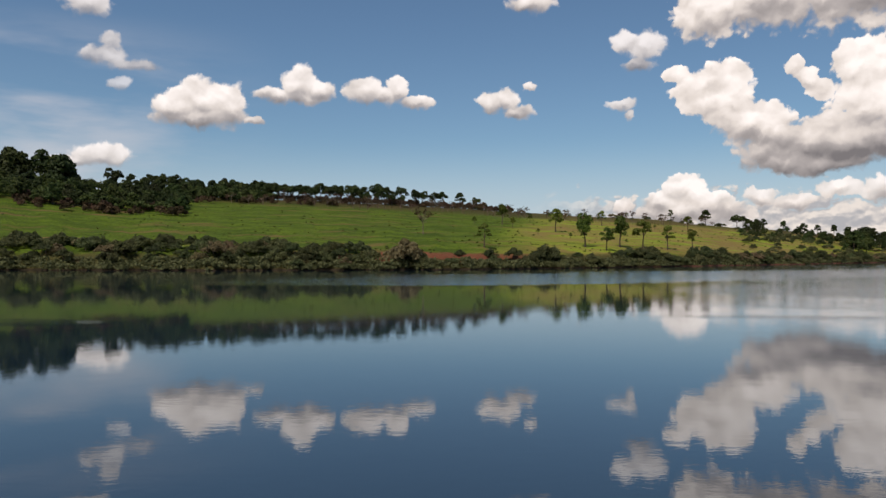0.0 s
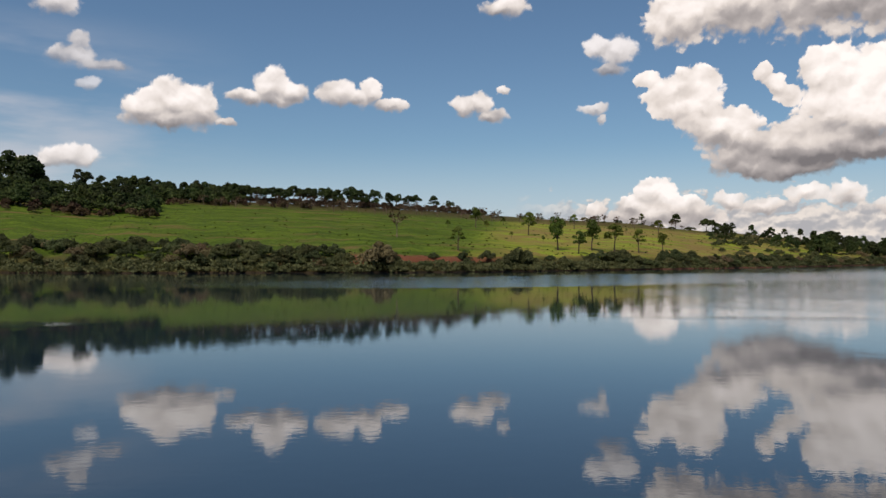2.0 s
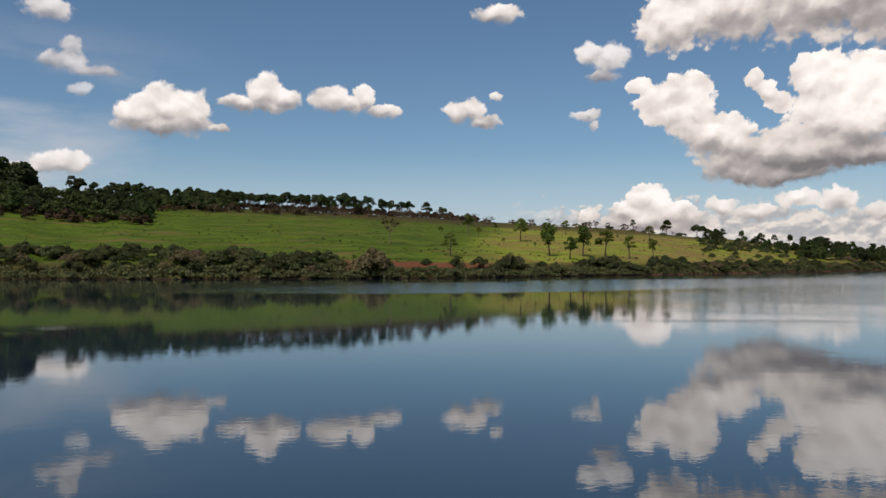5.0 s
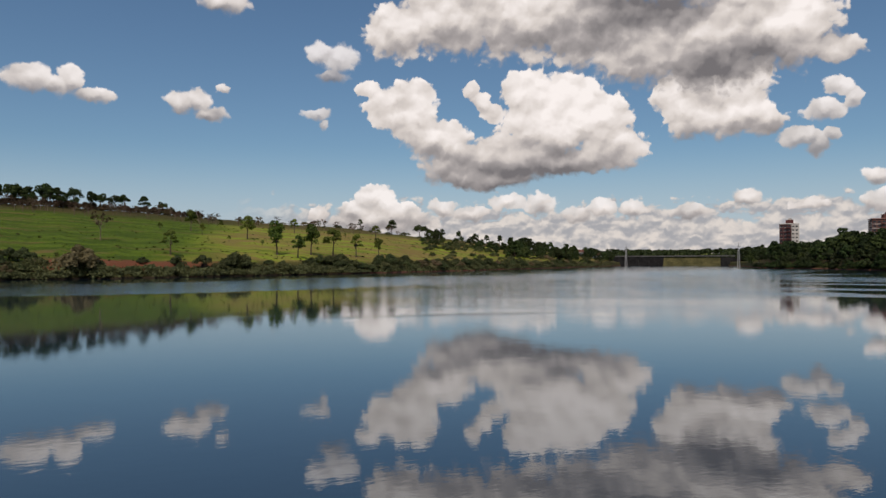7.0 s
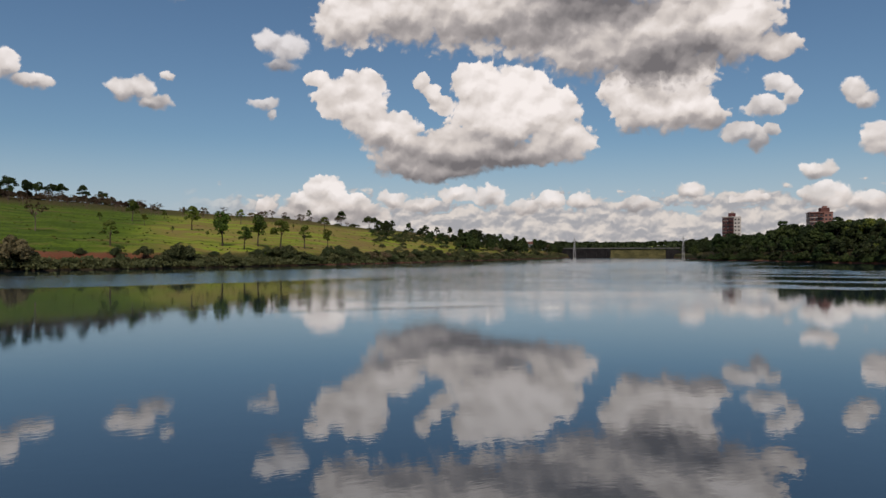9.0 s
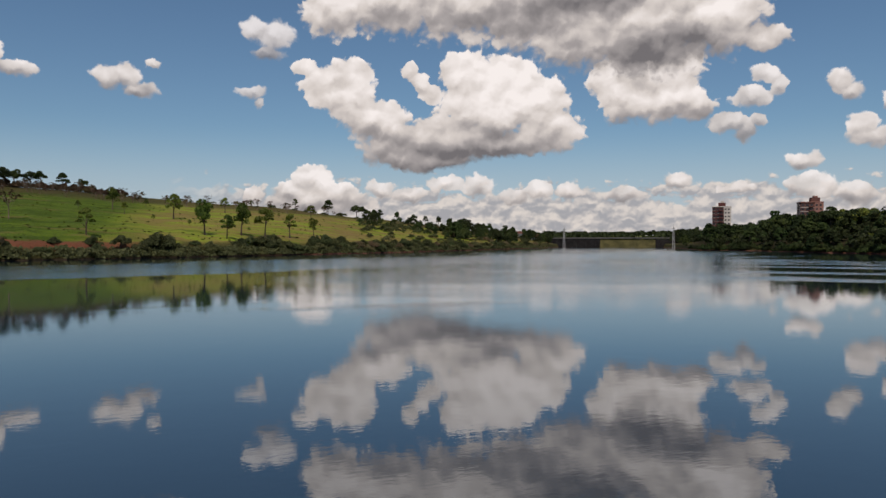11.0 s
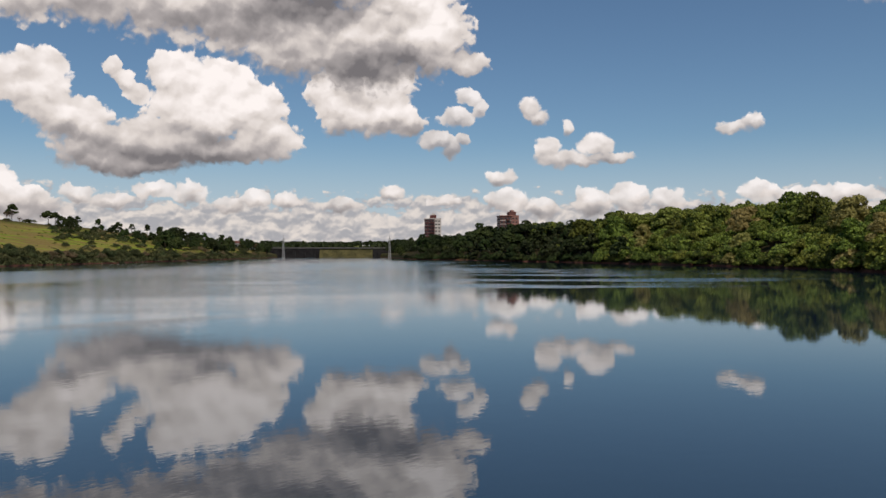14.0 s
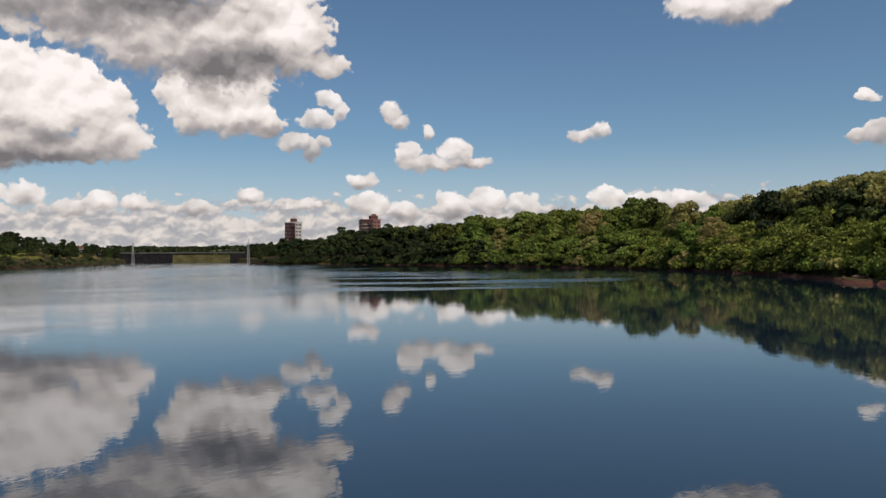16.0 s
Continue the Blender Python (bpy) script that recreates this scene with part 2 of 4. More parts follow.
# thin veil of high cloud to the north-west
veil = g.noise(g.xyz(g.math("MULTIPLY", az, 0.05), g.math("MULTIPLY", el, 0.22)), 1.0, 5.0, 0.55, dims="2D")
veil_cover = g.math("MULTIPLY", g.step(veil, 0.36, 0.70), g.step(az, -11.0, -28.0))
veil_cover = g.math("MULTIPLY", veil_cover, g.step(el, 17.0, 11.0))
# scattered cumulus over the rest of the sky
rest = g.noise(coords, 3.2, 6.0, 0.6)
seen = g.math("MULTIPLY", g.math("MULTIPLY", g.step(az, -40.0, -33.0), g.step(az, 102.0, 94.0)), g.step(el, 24.0, 20.0))
rest_cover = g.math("MULTIPLY", g.step(rest, 0.54, 0.62), g.math("SUBTRACT", 1.0, seen))

rgb = g.mix(g.math("MULTIPLY", mist, 0.75), sky_rgb, (0.49, 0.565, 0.68))
rgb = g.mix(g.math("MULTIPLY", veil_cover, 0.6), rgb, (0.60, 0.62, 0.66))
rgb = g.mix(g.math("MULTIPLY", rest_cover, 0.9), rgb, (0.75, 0.75, 0.75))
rgb = g.mix(g.math("MULTIPLY", low_cover, 0.92), rgb, low_rgb)
for cover, tone in clouds:
    rgb = g.mix(cover, rgb, tone)
back = g.nodes.new("ShaderNodeBackground")
g.put(back.inputs["Color"], rgb)
back.inputs["Strength"].default_value = 1.0
g.links.new(back.outputs[0], g.nodes.new("ShaderNodeOutputWorld").inputs[0])

sun = new("sun", bpy.data.lights.new("sun", "SUN"))
sun.data.energy, sun.data.angle, sun.data.color = 3.3, radians(0.6), (1.0, 0.94, 0.85)
sun.matrix_world = look(compass(SUN_AZ, SUN_EL) * 300, (0, 0, 0))

# ---- materials ----
def material(name):
    m = bpy.data.materials.new(name)
    m.use_nodes = True
    gr = Graph(m.node_tree)
    return m, gr, gr.nodes["Principled BSDF"]


def surface(name, dark, light, scale, rough=0.85, fine=None, bump=0.3, depth=0.05, metal=0.0, tint=None, vary=0.0):
    """A matt surface of two mixed tones, at a coarse and a fine scale."""
    m, gr, p = material(name)
    at = gr.nodes.new("ShaderNodeTexCoord").outputs["Object"]
    a = gr.noise(at, scale, 5.0)
    b = gr.noise(at, fine or scale * 9, 4.0)
    f = gr.step(gr.math("ADD", gr.math("MULTIPLY", a, 0.65), gr.math("MULTIPLY", b, 0.35)), 0.34, 0.66)
    col = gr.mix(f, dark, light)
    if tint:
        col = gr.mix(gr.step(gr.noise(at, scale * 0.37, 3.0), 0.52, 0.66), col, tint)
    if vary:
        info = gr.nodes.new("ShaderNodeObjectInfo").outputs["Random"]
        hsv = gr.nodes.new("ShaderNodeHueSaturation")
        gr.put(hsv.inputs["Value"], gr.math("MULTIPLY_ADD", info, vary, 1 - vary / 2))
        gr.put(hsv.inputs["Hue"], gr.math("MULTIPLY_ADD", info, 0.03, 0.485))
        gr.put(hsv.inputs["Color"], col)
        col = hsv.outputs[0]
    gr.put(p.inputs["Base Color"], col)
    p.inputs["Roughness"].default_value, p.inputs["Metallic"].default_value = rough, metal
    p.inputs["Specular IOR Level"].default_value = 0.5 if rough < 0.6 else 0.15
    if bump:
        bn = gr.nodes.new("ShaderNodeBump")
        bn.inputs["Strength"].default_value, bn.inputs["Distance"].default_value = bump, depth
        gr.put(bn.inputs["Height"], b)
        gr.put(p.inputs["Normal"], bn.outputs[0])
    return m


def foliage(name, dark, light, gap=0.25, tint=None):
    """Leaves: each clump a slightly different green, each tree too; some light passes through."""
    m, gr, p = material(name)
    geo = gr.nodes.new("ShaderNodeNewGeometry").outputs["Random Per Island"]
    info = gr.nodes.new("ShaderNodeObjectInfo").outputs["Random"]
    at = gr.nodes.new("ShaderNodeTexCoord").outputs["Object"]
    f = gr.math("ADD", gr.math("MULTIPLY", geo, 0.4), gr.math("MULTIPLY", gr.noise(at, 0.45, 3.0), 0.75))
    col = gr.mix(gr.step(f, 0.18, 0.98), dark, light)
    if tint:
        col = gr.mix(gr.step(info, 0.72, 0.9), col, tint)
    hsv = gr.nodes.new("ShaderNodeHueSaturation")
    gr.put(hsv.inputs["Value"], gr.math("MULTIPLY_ADD", info, 0.8, 0.65))
    gr.put(hsv.inputs["Hue"], gr.math("MULTIPLY_ADD", gr.math("FRACT", gr.math("MULTIPLY", info, 7.3)), 0.05, 0.475))
    gr.put(hsv.inputs["Color"], col)
    gr.put(p.inputs["Base Color"], hsv.outputs[0])
    p.inputs["Roughness"].default_value = 0.7
    p.inputs["Specular IOR Level"].default_value = 0.25
    thin = gr.nodes.new("ShaderNodeBsdfTranslucent")
    gr.put(thin.inputs["Color"], hsv.outputs[0])
    both = gr.nodes.new("ShaderNodeMixShader")
    both.inputs[0].default_value = gap
    gr.links.new(p.outputs[0], both.inputs[1])
    gr.links.new(thin.outputs[0], both.inputs[2])
    gr.links.new(both.outputs[0], gr.nodes["Material Output"].inputs[0])
    return m


def water_material():
    m, gr, p = material("lake_water")
    at = gr.nodes.new("ShaderNodeTexCoord").outputs["Object"]
    x, y, z = gr.split(at)
    # wind-ruffled lanes: one along the far shore, one wide reach up the lake, loose streaks elsewhere
    drift = gr.noise(gr.xyz(gr.math("MULTIPLY", x, 0.006), gr.math("MULTIPLY", y, 0.03)), 1.0, 4.0, 0.6)
    lane_y = gr.math("SUBTRACT", y, gr.math("MULTIPLY_ADD", gr.math("MAXIMUM", x, 0.0), 0.42, 128.0))
    lane_y = gr.math("ADD", lane_y, gr.math("MULTIPLY_ADD", drift, 60.0, -30.0))
    lane = gr.math("MULTIPLY", gr.step(gr.math("ABSOLUTE", lane_y), 38.0, 24.0), gr.step(gr.math("MULTIPLY_ADD", drift, 60.0, x), -38.0, 45.0, 0.06, 1.0))
    # the open reach towards the dam, a widening lane
    along = gr.math("ADD", gr.math("MULTIPLY", x, 0.545), gr.math("MULTIPLY", y, 0.839))
    across = gr.math("SUBTRACT", gr.math("MULTIPLY", x, 0.839), gr.math("MULTIPLY", y, 0.545))
    spread = gr.math("DIVIDE", gr.math("ABSOLUTE", across), gr.math("MAXIMUM", along, 1.0))
    spread = gr.math("ADD", spread, gr.math("MULTIPLY_ADD", drift, 0.30, -0.15))
    reach = gr.math("MULTIPLY", gr.step(along, 26.0, 120.0), gr.step(spread, 0.38, 0.16))
    lines = gr.noise(gr.xyz(gr.math("MULTIPLY", across, 0.012), gr.math("MULTIPLY", along, 0.075)), 1.0, 5.0, 0.6)
    reach = gr.math("MULTIPLY", reach, gr.step(lines, 0.36, 0.58, 0.45, 1.0))
    streak = gr.step(drift, 0.56, 0.68)
    chop = gr.noise(gr.vec("MULTIPLY", at, (0.35, 1.0, 1.0)), 0.22, 4.0, 0.65)
    lanes = gr.math("MULTIPLY", lane, gr.step(chop, 0.30, 0.62, 0.45, 1.0))
    for cx, cy, rx, ry, amount in ((150.0, 120.0, 20.0, 75.0, 0.9), (-30.0, 45.0, 12.0, 3.0, 0.22), (120.0, 190.0, 60.0, 12.0, 0.9), (175.0, 160.0, 45.0, 16.0, 0.9)):
        d = gr.vec("LENGTH", gr.vec("MULTIPLY_ADD", at, (1 / rx, 1 / ry, 0), (-cx / rx, -cy / ry, 0)))
        d = gr.math("ADD", d, gr.math("MULTIPLY_ADD", drift, 3.0, -1.5))
        lanes = gr.math("MAXIMUM", lanes, gr.math("MULTIPLY", gr.step(d, 1.0, 0.7, 0.0, amount), gr.step(chop, 0.40, 0.56)))
    # bright and dark bars of wind before the intake
    off = gr.math("ADD", gr.math("MULTIPLY", x, 0.81), gr.math("MULTIPLY", y, 0.59))
    side = gr.math("SUBTRACT", gr.math("MULTIPLY", x, 0.59), gr.math("MULTIPLY", y, 0.81))
    bars = gr.noise(gr.xyz(gr.math("MULTIPLY", side, 0.018), gr.math("MULTIPLY", off, 0.065)), 1.0, 3.0, 0.55)
    zone = gr.vec("LENGTH", gr.xyz(gr.math("DIVIDE", side, 62.0), gr.math("MULTIPLY_ADD", off, 1 / 62.0, -150 / 62.0)))
    lanes = gr.math("MAXIMUM", lanes, gr.math("MULTIPLY", gr.step(zone, 1.1, 0.7), gr.step(bars, 0.52, 0.57)))
    ruffle = gr.math("MAXIMUM", lanes, gr.math("MULTIPLY", reach, 0.75))
    ruffle = gr.math("MAXIMUM", ruffle, gr.math("MULTIPLY", streak, 0.45))
    far = gr.noise(at, 0.8, 2.0, 0.5)
    small = gr.noise(gr.vec("MULTIPLY", at, (1.0, 1.6, 1.0)), 2.6, 3.0, 0.6)
    calm = gr.math("MULTIPLY", gr.math("MULTIPLY_ADD", small, 0.6, far), 0.0019)
    rough = gr.math("MULTIPLY", gr.math("MULTIPLY", gr.noise(at, 1.7, 4.0, 0.65), ruffle), 0.042)
    bump = gr.nodes.new("ShaderNodeBump")
    bump.inputs["Strength"].default_value, bump.inputs["Distance"].default_value = 1.0, 1.0
    gr.put(bump.inputs["Height"], gr.math("ADD", calm, rough))
    # wind-ripple normals lean towards the lake middle, adding the sheen of higher sky
    lean = gr.nodes.new("ShaderNodeVectorMath")
    lean.operation = "SCALE"
    gr.put(lean.inputs[0], gr.vec("NORMALIZE", gr.vec("MULTIPLY", at, (-1.0, -1.0, 0.0))))
    gr.put(lean.inputs["Scale"], gr.math("MAXIMUM", gr.math("MULTIPLY", lanes, 0.030), gr.math("MULTIPLY", reach, 0.010)))
    gr.put(p.inputs["Normal"], gr.vec("NORMALIZE", gr.vec("ADD", bump.outputs[0], lean.outputs[0])))
    p.inputs["Base Color"].default_value = (0.011, 0.024, 0.036, 1)
    p.inputs["IOR"].default_value = 2.0
    gr.put(p.inputs["Roughness"], gr.math("MULTIPLY_ADD", ruffle, 0.03, 0.004))
    return m


def ground_material():
    m, gr, p = material("pasture")
    at = gr.nodes.new("ShaderNodeTexCoord").outputs["Object"]
    x, y, z = gr.split(at)
    big = gr.noise(at, 0.018, 4.0)
    mid = gr.noise(gr.vec("MULTIPLY", at, (0.5, 1.4, 1.0)), 0.12, 5.0)
    fine = gr.noise(at, 1.3, 5.0, 0.65)
    grass = gr.mix(gr.step(mid, 0.35, 0.65), (0.052, 0.090, 0.007), (0.105, 0.160, 0.011))
    grass = gr.mix(gr.step(fine, 0.30, 0.62), (0.030, 0.046, 0.007), grass)
    # drier, yellower turf on the eastern flank, with its sunlit patch put into the colour
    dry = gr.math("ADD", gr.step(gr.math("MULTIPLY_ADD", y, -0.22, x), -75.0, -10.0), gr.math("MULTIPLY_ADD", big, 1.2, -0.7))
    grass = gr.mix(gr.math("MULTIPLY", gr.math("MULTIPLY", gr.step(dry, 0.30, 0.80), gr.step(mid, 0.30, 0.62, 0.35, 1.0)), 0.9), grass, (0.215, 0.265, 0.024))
    # bare patches and cattle tracks
    bare = gr.noise(gr.vec("MULTIPLY", at, (0.7, 2.2, 1.0)), 0.045, 5.0, 0.6)
    col = gr.mix(gr.math("MULTIPLY", gr.step(bare, 0.54, 0.66), 0.8), grass, (0.16, 0.095, 0.042))
    tan = gr.math("MULTIPLY", gr.step(dry, 0.45, 0.9), gr.step(gr.noise(gr.vec("MULTIPLY", at, (0.6, 1.6, 1.0)), 0.07, 5.0, 0.6), 0.42, 0.54))
    col = gr.mix(gr.math("MULTIPLY", tan, 0.75), col, (0.20, 0.125, 0.05))
    # brown brush belt under the ridge
    belt = gr.math("ADD", gr.math("MULTIPLY_ADD", x, 0.05, z), gr.math("MULTIPLY_ADD", mid, 10.0, -5.0))
    col = gr.mix(gr.math("MULTIPLY", gr.step(belt, 24.0, 28.5), 0.8), col, (0.058, 0.040, 0.018))
    # scrub along the bank, with bare red earth on one stretch
    edge = gr.math("ADD", z, gr.math("MULTIPLY_ADD", gr.noise(at, 0.12, 4.0), 3.0, -1.5))
    scrub = gr.mix(fine, (0.030, 0.032, 0.010), (0.095, 0.085, 0.028))
    col = gr.mix(gr.step(edge, 5.2, 3.4), col, scrub)
    soil = gr.mix(fine, (0.10, 0.035, 0.018), (0.20, 0.078, 0.042))
    red = gr.math("MULTIPLY", gr.step(edge, 4.8, 4.2), gr.step(edge, 1.8, 2.6))
    red = gr.math("MULTIPLY", red, gr.math("MULTIPLY", gr.step(x, -42.0, -22.0), gr.step(x, 40.0, 12.0)))
    wet = gr.step(gr.math("MULTIPLY_ADD", fine, 0.4, z), 0.75, 0.45)
    col = gr.mix(red, col, soil)
    mud = gr.mix(gr.step(x, 60.0, 100.0), (0.035, 0.025, 0.014), (0.13, 0.055, 0.038))
    col = gr.mix(wet, col, mud)
    # darker brown ground under the forest of the east bank
    forest_floor = gr.mix(fine, (0.020, 0.017, 0.008), (0.045, 0.038, 0.016))
    col = gr.mix(gr.math("MULTIPLY", gr.step(gr.math("MULTIPLY_ADD", y, -1.02, x), 0.0, 12.0), gr.step(z, 0.9, 1.6)), col, forest_floor)
    # far fields beyond the dam
    field = gr.math("MULTIPLY", gr.step(gr.vec("LENGTH", at), 1000.0, 1150.0), gr.step(gr.noise(gr.vec("MULTIPLY", at, (0.5, 1.0, 1.0)), 0.006, 1.0), 0.46, 0.50))
    col = gr.mix(gr.math("MULTIPLY", field, 0.8), col, (0.20, 0.24, 0.06))
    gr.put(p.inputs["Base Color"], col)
    p.inputs["Roughness"].default_value = 0.95
    p.inputs["Specular IOR Level"].default_value = 0.1
    bump = gr.nodes.new("ShaderNodeBump")
    bump.inputs["Strength"].default_value, bump.inputs["Distance"].default_value = 0.8, 0.5
    gr.put(bump.inputs["Height"], gr.math("ADD", fine, mid))
    gr.put(p.inputs["Normal"], bump.outputs[0])
    return m


WATER = water_material()
PASTURE = ground_material()
BARK = surface("grey_brown_bark", (0.05, 0.035, 0.025), (0.14, 0.11, 0.085), 1.5, 0.9, 8, 0.5, 0.04, vary=0.4)
PALE_BARK = surface("pale_dry_bark", (0.12, 0.08, 0.06), (0.26, 0.19, 0.15), 1.5, 0.9, 8, 0.5, 0.04, vary=0.4)
LEAF_FOREST = foliage("forest_leaves", (0.020, 0.040, 0.009), (0.27, 0.32, 0.050), 0.34, (0.22, 0.20, 0.06))
# also on the forest by the intake, where its darkness stands in for cloud shade
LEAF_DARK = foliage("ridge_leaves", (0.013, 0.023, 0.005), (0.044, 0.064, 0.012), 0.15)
LEAF_LIGHT = foliage("pasture_tree_leaves", (0.034, 0.054, 0.010), (0.15, 0.19, 0.03), 0.35)
LEAF_SHRUB = foliage("bank_shrub_leaves", (0.042, 0.054, 0.020), (0.125, 0.140, 0.050), 0.33, (0.125, 0.098, 0.048))
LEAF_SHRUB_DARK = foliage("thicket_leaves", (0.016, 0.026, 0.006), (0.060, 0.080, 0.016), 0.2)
LEAF_BROWN = foliage("dry_brown_leaves", (0.045, 0.027, 0.013), (0.105, 0.070, 0.036), 0.25)
CONCRETE = surface("dark_concrete", (0.010, 0.009, 0.009), (0.026, 0.024, 0.023), 0.25, 0.9, 3, 0.4, 0.05)
PALE_CONCRETE = surface("pale_concrete", (0.17, 0.165, 0.155), (0.28, 0.27, 0.25), 0.4, 0.85, 4, 0.3, 0.03)
GREY_CONCRETE = surface("grey_weathered_concrete", (0.07, 0.066, 0.06), (0.13, 0.125, 0.115), 0.3, 0.9, 3, 0.3, 0.03)
GRASS_TUFT = foliage("grass_tufts", (0.045, 0.065, 0.009), (0.12, 0.12, 0.025), 0.4)
ROCK = surface("red_brown_rock", (0.10, 0.050, 0.035), (0.26, 0.15, 0.11), 0.6, 0.9, 5, 0.6, 0.1, vary=0.5)
FRESH_GRASS = foliage("fresh_bank_grass", (0.06, 0.11, 0.012), (0.16, 0.24, 0.03), 0.35)

# ---- the land: one sheet with the lake basin, the pasture hill and the wooded bank ----
# heading: shore distance, ridge distance, ridge height (metres)
SHORE = [
    (-180, 150, 300, 14), (-130, 170, 320, 16), (-80, 230, 470, 34), (-55, 250, 520, 48), (-38, 245, 510, 50),
    (-30, 232, 500, 49), (-24, 215, 480, 41.4), (-18, 204, 465, 38.6), (-10, 200, 450, 36), (-3.6, 200, 450, 34),
    (0.7, 204, 450, 32), (5, 213, 455, 29.5), (9.2, 226, 460, 27.8), (13.3, 243, 465, 26), (17.3, 265, 470, 23.5),
    (21, 290, 485, 20.5), (24.8, 325, 510, 18), (30.4, 425, 560, 12.5), (34, 545, 650, 8), (35.5, 640, 740, 5),
    (36.5, 752, 900, 4), (43.6, 752, 900, 4), (45, 600, 720, 4), (46.4, 450, 540, 5), (49.7, 425, 490, 6),
    (51.4, 385, 440, 9), (55.6, 350, 400, 10), (61, 297, 345, 10.5), (66.7, 256, 308, 12), (70, 236, 290, 12),
    (76.5, 189, 240, 9.5), (79.2, 168, 222, 9.8), (82, 145, 190, 9.8), (85, 118, 165, 9.4), (87.5, 101, 150, 8.8), (90, 88, 138, 8.4),
    (110, 84, 140, 9), (150, 120, 240, 12), (180, 150, 300, 14),
]
AZ_T, RS_T, RR_T, ZR_T = (np.array(c, float) for c in zip(*SHORE))


def shore(az):
    """Distance of the waterline at a heading, with its small coves."""
    return float(np.interp(az, AZ_T, RS_T)) + 2.5 * math.sin(az * 1.9) + 1.5 * math.sin(az * 5.3 + 1)


def shelf_at(az):
    """Width of the mud flat before the near east bank."""
    return 22 * max(0.0, 1 - abs(az - 90) / 10)


def ground_at(az, r):
    """Height of the land at a heading and a distance from the middle of the lake."""
    rs = shore(az)
    rr, zr = np.interp(az, AZ_T, RR_T), np.interp(az, AZ_T, ZR_T)
    s = r - rs
    if s <= 0:
        return max(-3.0, s * 0.16) - 0.05
    shelf = shelf_at(az)
    bank = 0.5 * min(1.0, s / 2.0) + 2.7 * min(1.0, max(0.0, s - 1.5 - shelf) / 8)
    u = max(0.0, s - shelf) / max(rr - rs - shelf, 1)
    x, y = r * math.sin(radians(az)), r * math.cos(radians(az))
    bumps = 0.6 * noise.noise((x * 0.03, y * 0.03, 0)) + 0.35 * noise.noise((x * 0.11, y * 0.11, 3))
    if u <= 1:
        z = bank + (zr - 3.2) * (u ** 0.98)
        return z + bumps * min(1.0, s / 10) * (1.2 if zr > 15 else 0.6)
    over = r - rr
    far = 14 + 14 * noise.noise((x * 0.0011, y * 0.0011, 7)) + 12 * min(1, max(0, (r - 1100) / 1500))
    k = min(1.0, over / 700)
    k = k * k * (3 - 2 * k)
    return max(zr * (1 - k) + far * k - 2.0 * min(1, over / 40) * (zr > 20), 1.5) + bumps * 0.6


def ground_xy(x, y):
    return ground_at(math.degrees(math.atan2(x, y)), math.hypot(x, y))


def spot(az, r):
    x, y = r * math.sin(radians(az)), r * math.cos(radians(az))
    return Vector((x, y, ground_at(az, r)))


def hillside(az, el):
    """The place on the far slope that is seen from the lake at this heading and height angle."""
    r = float(np.interp(az, AZ_T, RS_T)) + 4
    top = float(np.interp(az, AZ_T, RR_T))
    while r < top and math.degrees(math.atan2(ground_at(az, r) - EYE_HEIGHT, r)) < el:
        r += 2
    return spot(az, r)


def mesh_object(name, verts, faces, mat, smooth=False, parent=None, label=""):
    me = bpy.data.meshes.new(name)
    me.from_pydata([tuple(v) for v in verts], [], [tuple(f) for f in faces])
    me.materials.append(mat)
    if smooth:
        me.polygons.foreach_set("use_smooth", [True] * len(me.polygons))
    me.update()
    ob = new(name, me)
    ob.parent = parent
    return tagged(ob, label)


def build_land():
    azs = list(np.arange(-180, -40, 3.0)) + list(np.arange(-40, 95, 0.5)) + list(np.arange(95, 180, 3.0))
    steps = [-60, -25, -8, -2, 0.0, 0.8, 2, 4, 6.5, 9]
    fr = list(np.linspace(0.06, 1.0, 26))
    beyond = [6, 16, 35, 70, 130, 230, 380, 600, 900, 1300, 1900, 2700, 3600, 4600]
    verts, cols = [(0, 0, -3.2)], len(steps) + len(fr) + len(beyond)
    for az in azs:
        rs = shore(az)
        rr = float(np.interp(az, AZ_T, RR_T))
        rads = [rs + s for s in steps] + [rs + 9 + (rr - rs - 9) * f for f in fr] + [rr + b for b in beyond]
        for r in rads:
            verts.append((r * math.sin(radians(az)), r * math.cos(radians(az)), ground_at(az, r)))
    faces = []
    for i in range(len(azs)):
        j = (i + 1) % len(azs)
        a, b = 1 + i * cols, 1 + j * cols
        faces.append((0, b, a))
        for k in range(cols - 1):
            faces.append((a + k, b + k, b + k + 1, a + k + 1))
    land = mesh_object("ground", verts, faces, PASTURE, smooth=True)
    tagged(land, "green pasture hill and red-earth lake banks", "ground", kind="structure")
    n = 96
    ring = [(780 * math.sin(2 * math.pi * i / n), 780 * math.cos(2 * math.pi * i / n), 0) for i in range(n)]
    lake = mesh_object("water", ring, [tuple(reversed(range(n)))], WATER)
    tagged(lake, "calm dark-blue lake water mirroring the sky", "lake", kind="structure")


build_land()

